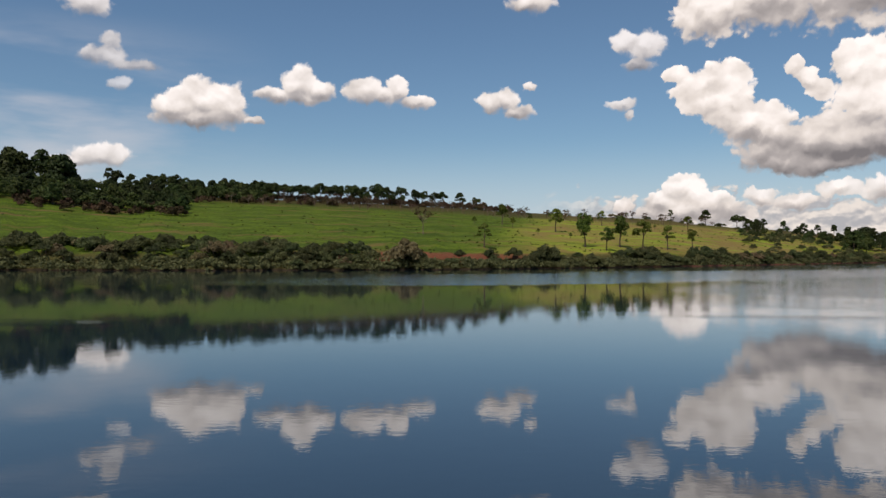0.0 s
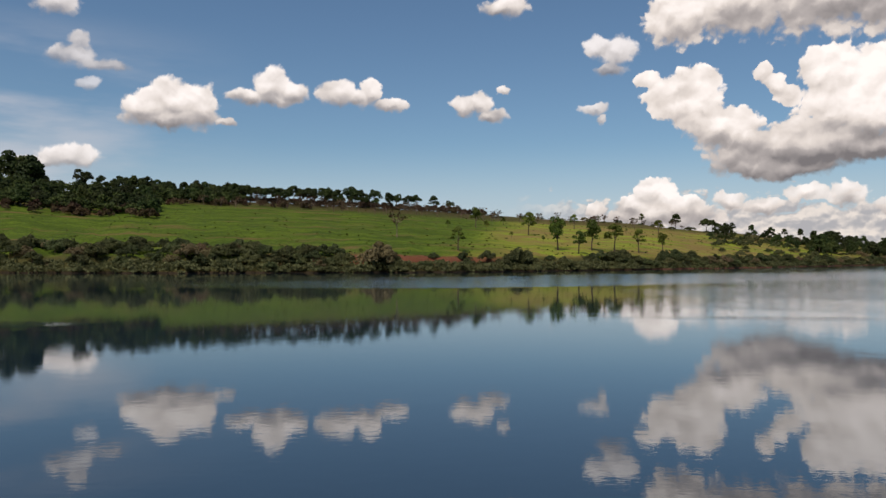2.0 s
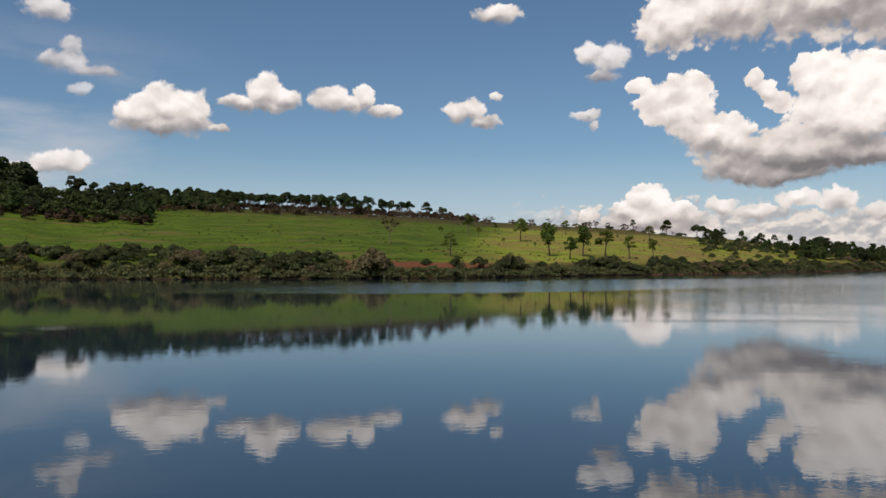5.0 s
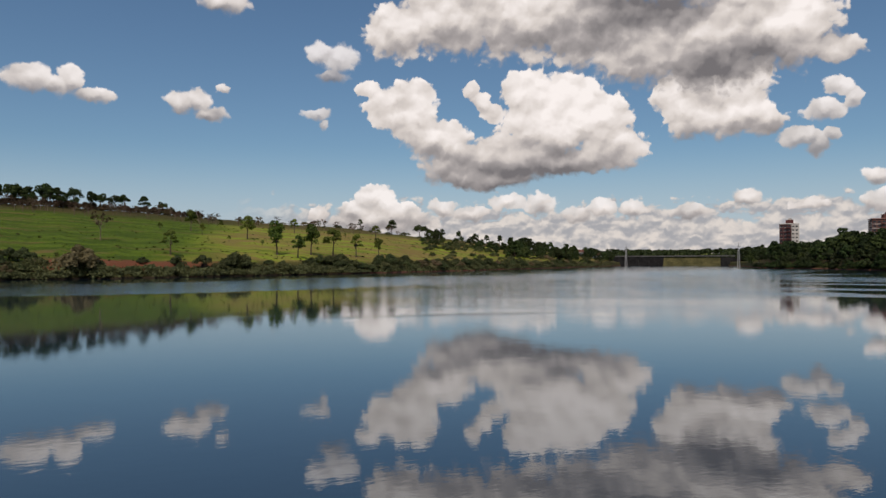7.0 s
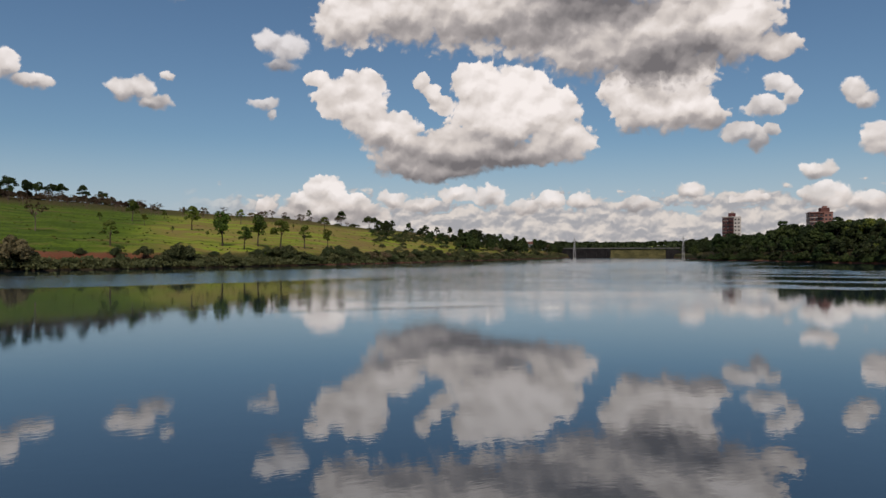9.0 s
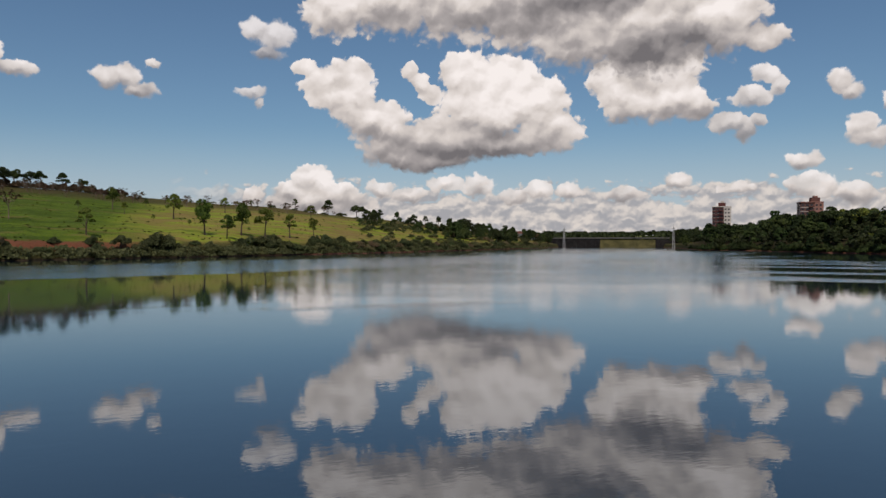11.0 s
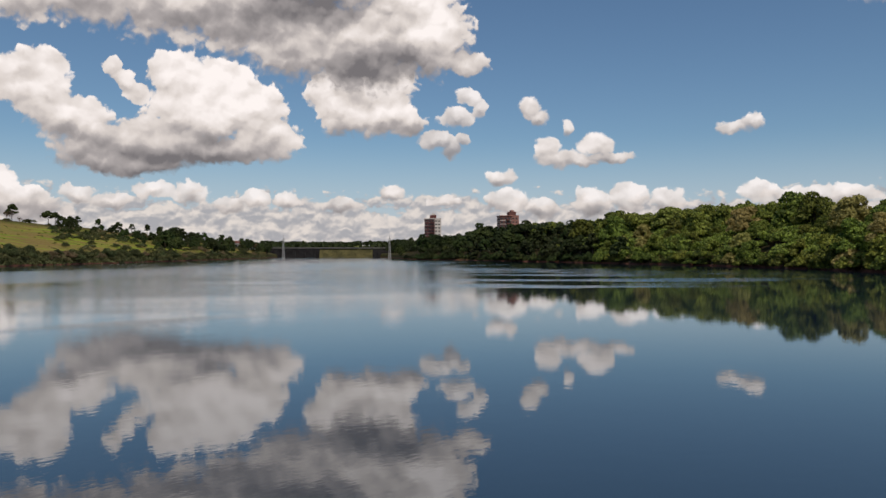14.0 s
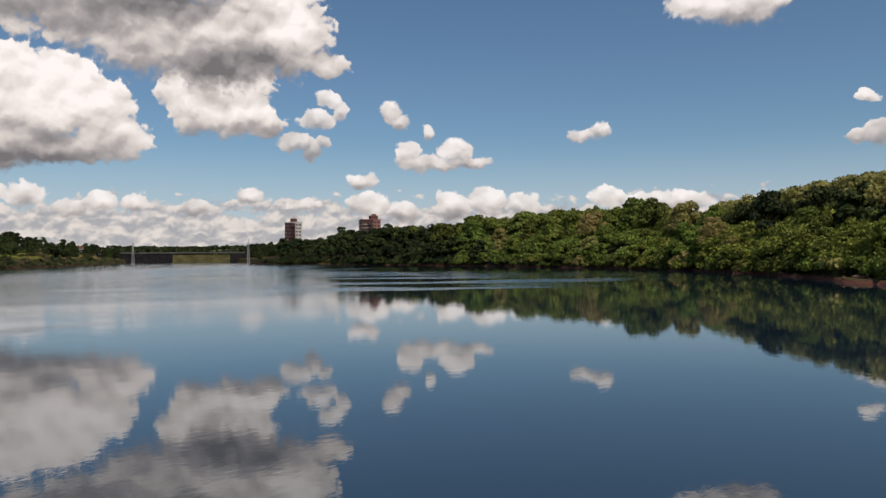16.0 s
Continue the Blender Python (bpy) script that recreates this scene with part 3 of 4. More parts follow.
# ---- trees and shrubs ----
def crown_data(rng, lumps, count, size, droop=0.0):
    """Leaf clumps (four-cornered, slightly folded) scattered over the skins of overlapping lumps."""
    L = np.array(lumps)
    area = L[:, 3] * L[:, 4]
    pick = rng.choice(len(L), count, p=area / area.sum())
    n = rng.normal(size=(count, 3))
    n /= np.linalg.norm(n, axis=1)[:, None]
    n[:, 2] = np.where(n[:, 2] < -0.35, -n[:, 2], n[:, 2])
    rad = np.stack([L[pick, 3], L[pick, 3], L[pick, 4]], 1)
    depth = 1 - 0.35 * rng.random(count) ** 2
    c = L[pick, :3] + n * rad * depth[:, None]
    face = n * 0.9 + rng.normal(size=(count, 3)) * 0.55
    face /= np.linalg.norm(face, axis=1)[:, None]
    side = np.cross(face, rng.normal(size=(count, 3)))
    side /= np.linalg.norm(side, axis=1)[:, None]
    up = np.cross(face, side)
    s = size * (0.55 + 0.9 * rng.random(count))[:, None]
    fold = face * s * 0.25
    quad = np.stack([c - side * s - up * s * 0.6, c + side * s * 0.8 - up * s - fold, c + side * s + up * s * 0.7, c - side * s * 0.7 + up * s - fold], 1)
    verts = quad.reshape(-1, 3)
    faces = np.arange(count * 4).reshape(-1, 4)
    return verts, faces


def tube(path, radii, sides=6):
    verts, faces = [], []
    for (p, r) in zip(path, radii):
        for k in range(sides):
            a = 2 * math.pi * k / sides
            verts.append((p[0] + r * math.cos(a), p[1] + r * math.sin(a), p[2]))
    for i in range(len(path) - 1):
        for k in range(sides):
            k2 = (k + 1) % sides
            faces.append((i * sides + k, i * sides + k2, (i + 1) * sides + k2, (i + 1) * sides + k))
    top = len(verts) - sides
    faces.append(tuple(range(top, top + sides)))
    return verts, faces


def trunk_data(rng, height, base, lumps, limbs):
    lean = rng.normal(size=2) * 0.05 * height
    path = [(lean[0] * t * t, lean[1] * t * t, height * t - 0.4 * (t == 0)) for t in (0, 0.12, 0.4, 0.7, 1.0)]
    V, F = tube(path, [base * 1.5, base, base * 0.8, base * 0.62, base * 0.3], 7)
    order = sorted(lumps, key=lambda l: -l[3])[:limbs]
    for l in order:
        t = 0.45 + 0.45 * rng.random()
        a = np.array((lean[0] * t * t, lean[1] * t * t, height * t))
        b = np.array(l[:3])
        mid = (a + b) / 2 + np.array((0, 0, -0.08 * height * rng.random()))
        v, f = tube([a, mid, b], [base * 0.45, base * 0.3, base * 0.1], 5)
        k = len(V)
        V += v
        F += [tuple(i + k for i in q) for q in f]
    return V, F


def make_plant(name, seed, height, spread, trunk, lumps, count, size, leaf, bark, shape="dome", limbs=6):
    """A tree or shrub: an Empty at its foot with trunk and crown as parts."""
    rng = np.random.default_rng(seed)
    blobs = []
    for i in range(lumps):
        a, q = rng.random() * 6.283, math.sqrt(rng.random())
        if shape == "umbrella":
            z = height * (0.56 + 0.30 * (1 - q * q)) + rng.normal() * 0.05 * height
            r, h = spread * rng.uniform(0.24, 0.42), spread * rng.uniform(0.20, 0.33)
        elif shape == "column":
            t = rng.random()
            z, q = height * (0.42 + 0.5 * t), q * (1 - 0.55 * t)
            r = h = spread * rng.uniform(0.35, 0.55)
        elif shape == "bush":
            z = height * (0.25 + 0.5 * (1 - q * q)) * rng.uniform(0.7, 1.1)
            r, h = spread * rng.uniform(0.14, 0.34), height * rng.uniform(0.14, 0.32)
        else:
            z = trunk + (height - trunk) * (0.12 + 0.74 * (1 - q * q)) * rng.uniform(0.8, 1.06)
            r = spread * rng.uniform(0.22, 0.40)
            h = r * rng.uniform(0.6, 0.85)
        d = spread * 0.74 * q
        blobs.append((d * math.cos(a), d * math.sin(a), z, r, h))
    root = new(name)
    root.empty_display_size = 0.5
    V, F = trunk_data(rng, max(trunk, height * 0.62), 0.022 * height + 0.05, blobs, limbs)
    mesh_object("stem" if shape == "bush" else "trunk", V, F, bark, True, root)
    V, F = crown_data(rng, blobs, count, size)
    mesh_object("crown", V, F, leaf, False, root)
    return root


def bare_tree(name, seed, height, bark):
    """A small leafless tree: trunk and twigs."""
    rng = np.random.default_rng(seed)
    root = new(name)
    blobs = [(rng.normal() * height * 0.2, rng.normal() * height * 0.2, height * rng.uniform(0.6, 1.05), 1 + rng.random(), 1) for _ in range(16)]
    V, F = trunk_data(rng, height * 0.7, 0.016 * height + 0.03, blobs, 16)
    mesh_object("trunk", V, F, bark, True, root)
    V, F = crown_data(rng, [(b[0], b[1], b[2], height * 0.12, height * 0.1) for b in blobs], 160, 0.16)
    mesh_object("crown", V, F, LEAF_BROWN, False, root, "thin dry brown leaves")
    return root


def at_spot(p, scale=1.0, turn=0.0, stretch=1.0):
    return Matrix.LocRotScale(p, Euler((0, 0, turn)), (scale, scale, scale * stretch))


class Kinds:
    """Prototypes that are set down once each and then copied."""

    def __init__(self, protos):
        self.protos, self.used = protos, [False] * len(protos)

    def put(self, i, m, label, category, group):
        i = self.used.index(False) if False in self.used else i % len(self.protos)
        if not self.used[i]:
            self.used[i] = True
            ob = self.protos[i]
            ob.matrix_basis = m
        else:
            # copies keep their own size
            ob = self.protos[i]
            keep = ob.matrix_basis.copy()
            ob.matrix_basis = Matrix.Identity(4)
            c = copy_thing(ob, m)
            ob.matrix_basis = keep
            ob = c
        return tagged(ob, label, category, group)


rnd = random.Random(11)
forest = Kinds([make_plant("forest_tree", 20 + i, 10, 5.2, 1.2 + 0.5 * (i % 3), 26 + i, 2600, 0.27, LEAF_FOREST, BARK) for i in range(8)])
near_forest = Kinds([make_plant("broadleaf_tree", 20 + i, 10, 5.2, 1.2 + 0.5 * (i % 3), 30 + i, 4600, 0.20, LEAF_FOREST, BARK) for i in range(6)])
ridge = Kinds([make_plant("ridge_tree", 40 + i, 9, (3.4, 4.2, 2.8, 4.4, 3.6)[i], 3.4, 13 + i, 1500, 0.22, LEAF_DARK, BARK, ("dome", "umbrella", "column", "umbrella", "dome")[i]) for i in range(5)])
pasture = Kinds([make_plant("pasture_tree", 60 + i, 9, 3.1, 3.6, 10 + i, 1100, 0.22, LEAF_LIGHT, BARK, ("dome", "column", "umbrella", "dome")[i]) for i in range(4)])
wood = Kinds([make_plant("wood_tree", 30 + i, 10, 4.8, 1.5, 22 + i, 2000, 0.29, LEAF_DARK, BARK) for i in range(5)])
shrub = Kinds([make_plant("bank_shrub", 80 + i, 4, 4.2, 0.5, 26 + i, 2000, 0.17, LEAF_SHRUB, BARK, "bush") for i in range(5)])
crest = Kinds([make_plant("crest_brush", 84 + i, 4, 4.2, 0.5, 18, 400, 0.36, LEAF_SHRUB, BARK, "bush") for i in range(2)])
waterside = Kinds([make_plant("waterside_bush", 86 + i, 4, 4.2, 0.5, 26 + i, 1300, 0.22, LEAF_FOREST, BARK, "bush") for i in range(4)])
# edge bushes with the cloud shade put into their leaves
dark_edge = Kinds([make_plant("waterside_bush", 92 + i, 4, 4.2, 0.5, 24 + i, 1300, 0.22, LEAF_DARK, BARK, "bush") for i in range(2)])
sapling = Kinds([bare_tree("dry_sapling", 100 + i, 5, PALE_BARK) for i in range(3)])

# single trees on the pasture: heading, height angle of the foot, height, kind
PASTURE_TREES = [
    (-1.5, 1.55, 8.0, 5), (3.15, 0.55, 7.6, 0), (4.5, 2.3, 8.5, 1), (5.3, 2.0, 4.8, 0), (6.6, 2.5, 3.8, 3), (8.5, 1.7, 10.0, 3), (10.7, 0.5, 10.8, 1),
    (11.9, 2.15, 7.5, 0), (12.25, 0.3, 7.8, 3), (13.2, 0.5, 10.2, 1), (14.85, 0.4, 10.3, 2), (16.6, 0.35, 8.9, 0),
    (18.3, 0.5, 6.4, 1), (16.8, 2.45, 7.0, 0), (18.0, 1.75, 7.4, 2), (13.7, 2.6, 4.0, 0), (2.4, 2.3, 3.6, 3), (7.2, 1.5, 2.6, 0), (9.6, 1.2, 2.4, 3), (15.7, 1.8, 2.6, 0),
]
for az0, el0, h, k in PASTURE_TREES:
    p = hillside(az0, el0)
    if k == 5:
        sapling.put(0, at_spot(p, h / 5, rnd.random() * 6), "leafless brown tree alone on the grass slope", "tree", "pasture trees")
    else:
        pasture.put(k, at_spot(p, h / 9, rnd.random() * 6), "small green tree standing on the grass slope", "tree", "pasture trees")

# the lone round-headed tree and its neighbours on the skyline
SKYLINE = [
    (-9.2, 11.0, 1), (-8.6, 8.5, 0), (-7.7, 8.0, 2), (-6.8, 9.0, 1), (-5.9, 8.0, 3), (-4.9, 9.0, 1), (-4.1, 9.0, 0), (-3.2, 9.5, 3),
    (-2.1, 8.0, 2), (-1.5, 7.0, 1), (-0.6, 8.0, 3), (0.0, 7.5, 0), (1.3, 7.5, 4), (2.5, 6.5, 1), (3.2, 4.0, 0),
    (-10.0, 8.0, 1), (-10.8, 8.5, 3), (-11.6, 8.5, 0), (-12.3, 8.0, 1), (-13.0, 9.0, 4), (-13.9, 8.5, 3), (-14.6, 8.0, 0), (-15.4, 8.5, 1),
    (-16.2, 9.5, 2), (-17.0, 9.0, 4), (-17.8, 8.0, 0), (-18.6, 8.5, 1), (-19.5, 9.0, 3), (-20.4, 8.5, 2), (-21.4, 9.0, 0), (-22.4, 9.5, 4),
    (21.3, 7.5, 1), (21.7, 7.0, 0), (23.0, 6.0, 4), (22.3, 4.5, 0), (24.3, 5.0, 2), (25.6, 5.5, 0), (26.4, 5.0, 4), (27.4, 6.0, 2), (28.2, 6.5, 0),
]
for az0, h, k in SKYLINE:
    r = float(np.interp(az0, AZ_T, RR_T)) - rnd.uniform(0, 10)
    ridge.put(k, at_spot(spot(az0, r), h / 9 * rnd.uniform(1.05, 1.35), rnd.random() * 6), "dark-leaved tree on the skyline of the hill", "tree", "ridge trees")
ridge.put(4, at_spot(spot(19.2, 470), 1.05, 1.0), "round-headed tree with a bare trunk on the skyline", "tree", "ridge trees")
ridge.put(1, at_spot(spot(-23.6, 478), 1.45, 2.0), "tall flat-topped tree above the ridge wood", "tree", "ridge trees")

for i in range(34):
    az0 = -22 + 19 * (i + rnd.random()) / 34
    r = float(np.interp(az0, AZ_T, RR_T)) - rnd.uniform(2, 22)
    ridge.put(rnd.randrange(5), at_spot(spot(az0, r), rnd.uniform(0.75, 1.25), rnd.random() * 6), "dark-leaved tree in the open row along the ridge", "tree", "ridge trees")

# the wood at the western end of the ridge
for i in range(190):
    az0 = rnd.uniform(-40, -14)
    lo, hi = (0.50, 1.0) if az0 < -19 else (0.84, 1.0)
    f = rnd.uniform(lo, hi)
    rs, rr = shore(az0), float(np.interp(az0, AZ_T, RR_T))
    big = 1.75 if az0 < -26.5 and f > 0.8 else 0.85
    wood.put(i, at_spot(spot(az0, rs + (rr - rs) * f), big * rnd.uniform(0.8, 1.15), rnd.random() * 6), "dense dark-green tree in the ridge wood", "tree", "ridge wood")

# reddish dry brush at the foot of the wood
drybrush = Kinds([make_plant("dry_brush", 90 + i, 4, 3.4, 0.6, 16 + i, 700, 0.26, LEAF_BROWN, PALE_BARK, "bush") for i in range(2)])
for i in range(80):
    az0 = rnd.uniform(-34, -7)
    rs, rr = shore(az0), float(np.interp(az0, AZ_T, RR_T))
    f = rnd.uniform(0.44, 0.56) if az0 < -19 else rnd.uniform(0.78, 0.92)
    drybrush.put(i, at_spot(spot(az0, rs + (rr - rs) * f), rnd.uniform(0.6, 1.2), rnd.random() * 6), "reddish-brown dry brush at the foot of the wood", "shrub", "dry brush")

# low brush on the crest
for i in range(70):
    az0 = -20 + 50 * (i + rnd.random()) / 70
    r = float(np.interp(az0, AZ_T, RR_T)) - rnd.uniform(0, 14)
    crest.put(i, at_spot(spot(az0, r), rnd.uniform(0.3, 0.62), rnd.random() * 6, rnd.uniform(0.7, 1.1)), "low dry brush on the crest of the hill", "shrub", "crest brush")

for i in range(150):
    az0 = -20 + 25 * (i + rnd.random()) / 150
    r = float(np.interp(az0, AZ_T, RR_T)) - rnd.uniform(-4, 8)
    drybrush.put(i, at_spot(spot(az0, r), rnd.uniform(0.55, 1.05), rnd.random() * 6), "reddish-brown dry brush between the ridge trees", "shrub", "dry brush")

# dry saplings under the ridge
for i in range(110):
    az0 = rnd.uniform(-16, 6) if i < 80 else rnd.uniform(5, 21)
    rs, rr = shore(az0), float(np.interp(az0, AZ_T, RR_T))
    sapling.put(i, at_spot(spot(az0, rs + (rr - rs) * rnd.uniform(0.72, 0.98)), rnd.uniform(0.55, 1.1), rnd.random() * 6), "thin dry sapling in the grass under the ridge", "tree", "dry saplings")

# shrubs along the far bank
for i in range(290):
    az0 = -36 + 71 * (i + rnd.random()) / 290
    gap = 0.0 if az0 < -6.5 or az0 > 13 else 0.8
    if rnd.random() < gap:
        continue
    rs = shore(az0)
    if az0 < -11:
        size, back = rnd.uniform(0.5, 0.95), rnd.uniform(2, 22)
    elif az0 < -5:
        size, back = rnd.uniform(0.5, 0.8), rnd.uniform(2, 10)
    else:
        size, back = rnd.uniform(0.4, 0.75) * (1.0 if az0 < 13 else 1.15), rnd.uniform(2, 8)
    shrub.put(i, at_spot(spot(az0, rs + back), size, rnd.random() * 6, rnd.uniform(0.85, 1.15)), "grey-green shrub on the far lake bank", "shrub", "bank shrubs")
for az0, size in ((-2.9, 1.55), (-2.4, 1.1), (7.6, 1.25), (8.3, 1.1)):
    rs = shore(az0)
    shrub.put(1, at_spot(spot(az0, rs + 4), size, az0), "large round dark-green bush at the water's edge", "shrub", "bank shrubs")

# woods beyond the pasture, towards the dam
for i in range(120):
    az0 = rnd.uniform(21.5, 36.2)
    rs, rr = shore(az0), float(np.interp(az0, AZ_T, RR_T))
    f = rnd.uniform(0.5, 1.0) if az0 < 27 else rnd.uniform(0.1, 1.0)
    size = 0.25 + 0.45 * rnd.random() ** 2 if az0 < 28 else rnd.uniform(0.45, 1.0)
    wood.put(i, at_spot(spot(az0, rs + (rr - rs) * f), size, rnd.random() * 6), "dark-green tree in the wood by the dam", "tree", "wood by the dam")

for i in range(110):
    az0 = 21.5 + 13.5 * (i + rnd.random()) / 110
    rs, rr = shore(az0), float(np.interp(az0, AZ_T, RR_T))
    shrub.put(i, at_spot(spot(az0, rs + (rr - rs) * rnd.uniform(0.05, 0.8)), rnd.uniform(0.35, 0.85), rnd.random() * 6, rnd.uniform(0.7, 1.1)), "olive-brown scrub on the slope above the bank", "shrub", "slope scrub")

# the wooded eastern bank: front rows as single trees
count = 0
az0 = 44.9
while az0 < 94 and count < 330:
    rs, rr = shore(az0), float(np.interp(az0, AZ_T, RR_T))
    shelf = shelf_at(az0)
    for f in (0.10, 0.42, 0.78):
        r = rs + shelf + (rr - rs - shelf) * f + rnd.uniform(-5, 5)
        s = rnd.choice((0.55, 0.85, 1.0, 1.2)) * rnd.uniform(0.9, 1.1) * (0.7 if f < 0.3 else 1.0) * (0.88 if az0 > 79 else 1.0)
        m = at_spot(spot(az0 + rnd.uniform(-0.5, 0.5), max(r, rs + shelf + 4)), s, rnd.random() * 6)
        # up to about heading 60 the dark leaves paint in a cloud's shadow
        if az0 < rnd.uniform(54, 65) or (az0 > 78 and f > 0.4 and rnd.random() < 0.55):
            wood.put(rnd.randrange(5), m, "dark-leaved tree in the bank forest, cloud shade partly put into its colour", "tree", "evergreen trees")
        else:
            (near_forest if az0 > 73 else forest).put(rnd.randrange(8), m, "green broad-leaved tree in the bank forest", "tree", "bank forest")
        count += 1
    az0 += math.degrees(5.4 / rs) * rnd.uniform(0.85, 1.2)
for i in range(130):
    az0 = 45.5 + 48 * (i + rnd.random()) / 130
    rs = shore(az0)
    shelf = shelf_at(az0)
    (dark_edge if az0 < 60 else waterside).put(i, at_spot(spot(az0, rs + shelf + rnd.uniform(0.6, 3.5)) - Vector((0, 0, 0.3)), rnd.uniform(0.6, 1.1), rnd.random() * 6, rnd.uniform(0.8, 1.2)), "overhanging green shrub at the forest edge", "shrub", "forest edge shrubs")


def woods(name, seed, spots, leaves, size, label, mat=LEAF_FOREST, category="woods"):
    """Far or hidden woods: many crowns in one sheet of leaves."""
    rng = np.random.default_rng(seed)
    V, F, k = [], [], 0
    for p, r, h in spots:
        blobs = [(p[0] + rng.normal() * r * 0.45, p[1] + rng.normal() * r * 0.45, p[2] + h * rng.uniform(0.35, 0.8), r * rng.uniform(0.4, 0.6), h * rng.uniform(0.2, 0.34)) for _ in range(7)]
        v, f = crown_data(rng, blobs, leaves, size)
        V.append(v)
        F.append(f + k)
        k += len(v)
    ob = mesh_object(name, np.concatenate(V), np.concatenate(F), mat)
    return tagged(ob, label, category, kind="stuff")


back, back_near, back_dark, back_top = [], [], [], []
for i in range(330):
    az0 = rnd.uniform(44.8, 95)
    rr = float(np.interp(az0, AZ_T, RR_T))
    tall = rnd.uniform(7.0, 10.0) * (0.72 if 76 < az0 < 78.5 else 0.93 if az0 > 80 else 1.0)
    (back_top if az0 > 79 and rnd.random() < 0.55 else back_near if az0 > 75 else back_dark if az0 < rnd.uniform(55, 63) else back).append((spot(az0, rr + rnd.uniform(-6, 18)), rnd.uniform(4, 5.5), tall))
woods("back_woods", 5, back, 900, 0.33, "continuous green forest canopy behind the east bank")
# canopy darkened by leaf colour for the cloud shadow near the intake
woods("intake_back_woods", 15, back_dark, 700, 0.38, "forest canopy behind the intake, cloud shade put into its leaf colour", LEAF_DARK)
woods("crest_woods", 16, back_top, 1100, 0.26, "dark-leaved crowns on top of the near bank", LEAF_DARK)
woods("near_back_woods", 7, back_near, 1100, 0.26, "leafy forest canopy above the near bank")
far = []
for i in range(420):
    az0 = rnd.uniform(30, 56)
    r = rnd.choice((1150, 1500, 1900, 2400)) + rnd.uniform(-60, 60)
    far.append((spot(az0, r), rnd.uniform(7, 12), rnd.uniform(6, 10)))
woods("distant_woods", 6, far, 70, 2.0, "dark tree lines on the distant low hills", LEAF_DARK)


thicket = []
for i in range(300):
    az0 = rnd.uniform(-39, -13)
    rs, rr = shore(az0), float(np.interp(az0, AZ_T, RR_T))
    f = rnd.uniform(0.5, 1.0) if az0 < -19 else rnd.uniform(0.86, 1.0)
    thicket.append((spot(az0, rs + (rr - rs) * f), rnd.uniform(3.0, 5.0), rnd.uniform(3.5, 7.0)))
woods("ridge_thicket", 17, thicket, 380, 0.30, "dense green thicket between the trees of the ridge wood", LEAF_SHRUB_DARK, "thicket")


def grass(count):
    """Tussocks over the pasture, one sheet of small upright blades."""
    rng = np.random.default_rng(9)
    V, F = [], []
    for i in range(count):
        az0 = rng.uniform(-34, 33)
        rs, rr = shore(az0), float(np.interp(az0, AZ_T, RR_T))
        p = spot(az0, rs + 6 + (rr - rs - 6) * rng.random() ** 1.3)
        if noise.noise((p.x * 0.04, p.y * 0.07, 5)) < rng.uniform(-0.5, 0.4):
            continue
        a, w, h = rng.random() * 3.14, rng.uniform(0.25, 0.6), rng.uniform(0.15, 0.4)
        c, s, k = math.cos(a) * w, math.sin(a) * w, len(V)
        V += [(p.x - c, p.y - s, p.z - 0.1), (p.x + c, p.y + s, p.z - 0.1), (p.x + c * 1.2, p.y + s * 1.2 - 0.2, p.z + h), (p.x - c * 0.8, p.y - s * 0.8 + 0.2, p.z + h * 0.8)]
        F.append((k, k + 1, k + 2, k + 3))
    tagged(mesh_object("pasture_grass", V, F, GRASS_TUFT), "rough green and straw-coloured grass tussocks", "grass", kind="stuff")


grass(2600)

fringe = []
for i in range(1300):
    az0 = rnd.uniform(-37, 35.5)
    rs = shore(az0)
    fringe.append((spot(az0, rs + rnd.uniform(0.4, 5.0)) - Vector((0, 0, 0.3)), rnd.uniform(1.0, 2.4), rnd.uniform(0.7, 1.9)))
woods("bank_scrub", 8, fringe, 34, 0.22, "brown-green scrub and weeds along the water's edge", LEAF_SHRUB, "scrub")

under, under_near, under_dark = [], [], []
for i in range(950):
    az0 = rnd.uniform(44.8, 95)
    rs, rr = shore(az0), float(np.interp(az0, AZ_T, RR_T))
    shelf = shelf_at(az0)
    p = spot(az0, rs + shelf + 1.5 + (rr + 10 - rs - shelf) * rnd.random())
    # below heading 59 the cloud shadow goes into darker leaves
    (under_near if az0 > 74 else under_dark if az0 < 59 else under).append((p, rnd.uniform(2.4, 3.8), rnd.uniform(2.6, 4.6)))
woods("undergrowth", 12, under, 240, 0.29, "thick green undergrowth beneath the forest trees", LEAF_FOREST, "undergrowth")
woods("intake_undergrowth", 14, under_dark, 200, 0.34, "undergrowth by the intake, cloud shade put into its leaf colour", LEAF_DARK, "undergrowth")
woods("near_undergrowth", 13, under_near, 420, 0.20, "thick green undergrowth behind the mud flat", LEAF_FOREST, "undergrowth")


# ---- things by the far end of the lake ----
def part(name, bm, mat, parent, label=""):
    me = bpy.data.meshes.new(name)
    bm.to_mesh(me)
    bm.free()
    me.materials.append(mat)
    ob = new(name, me)
    ob.parent = parent
    return tagged(ob, label)


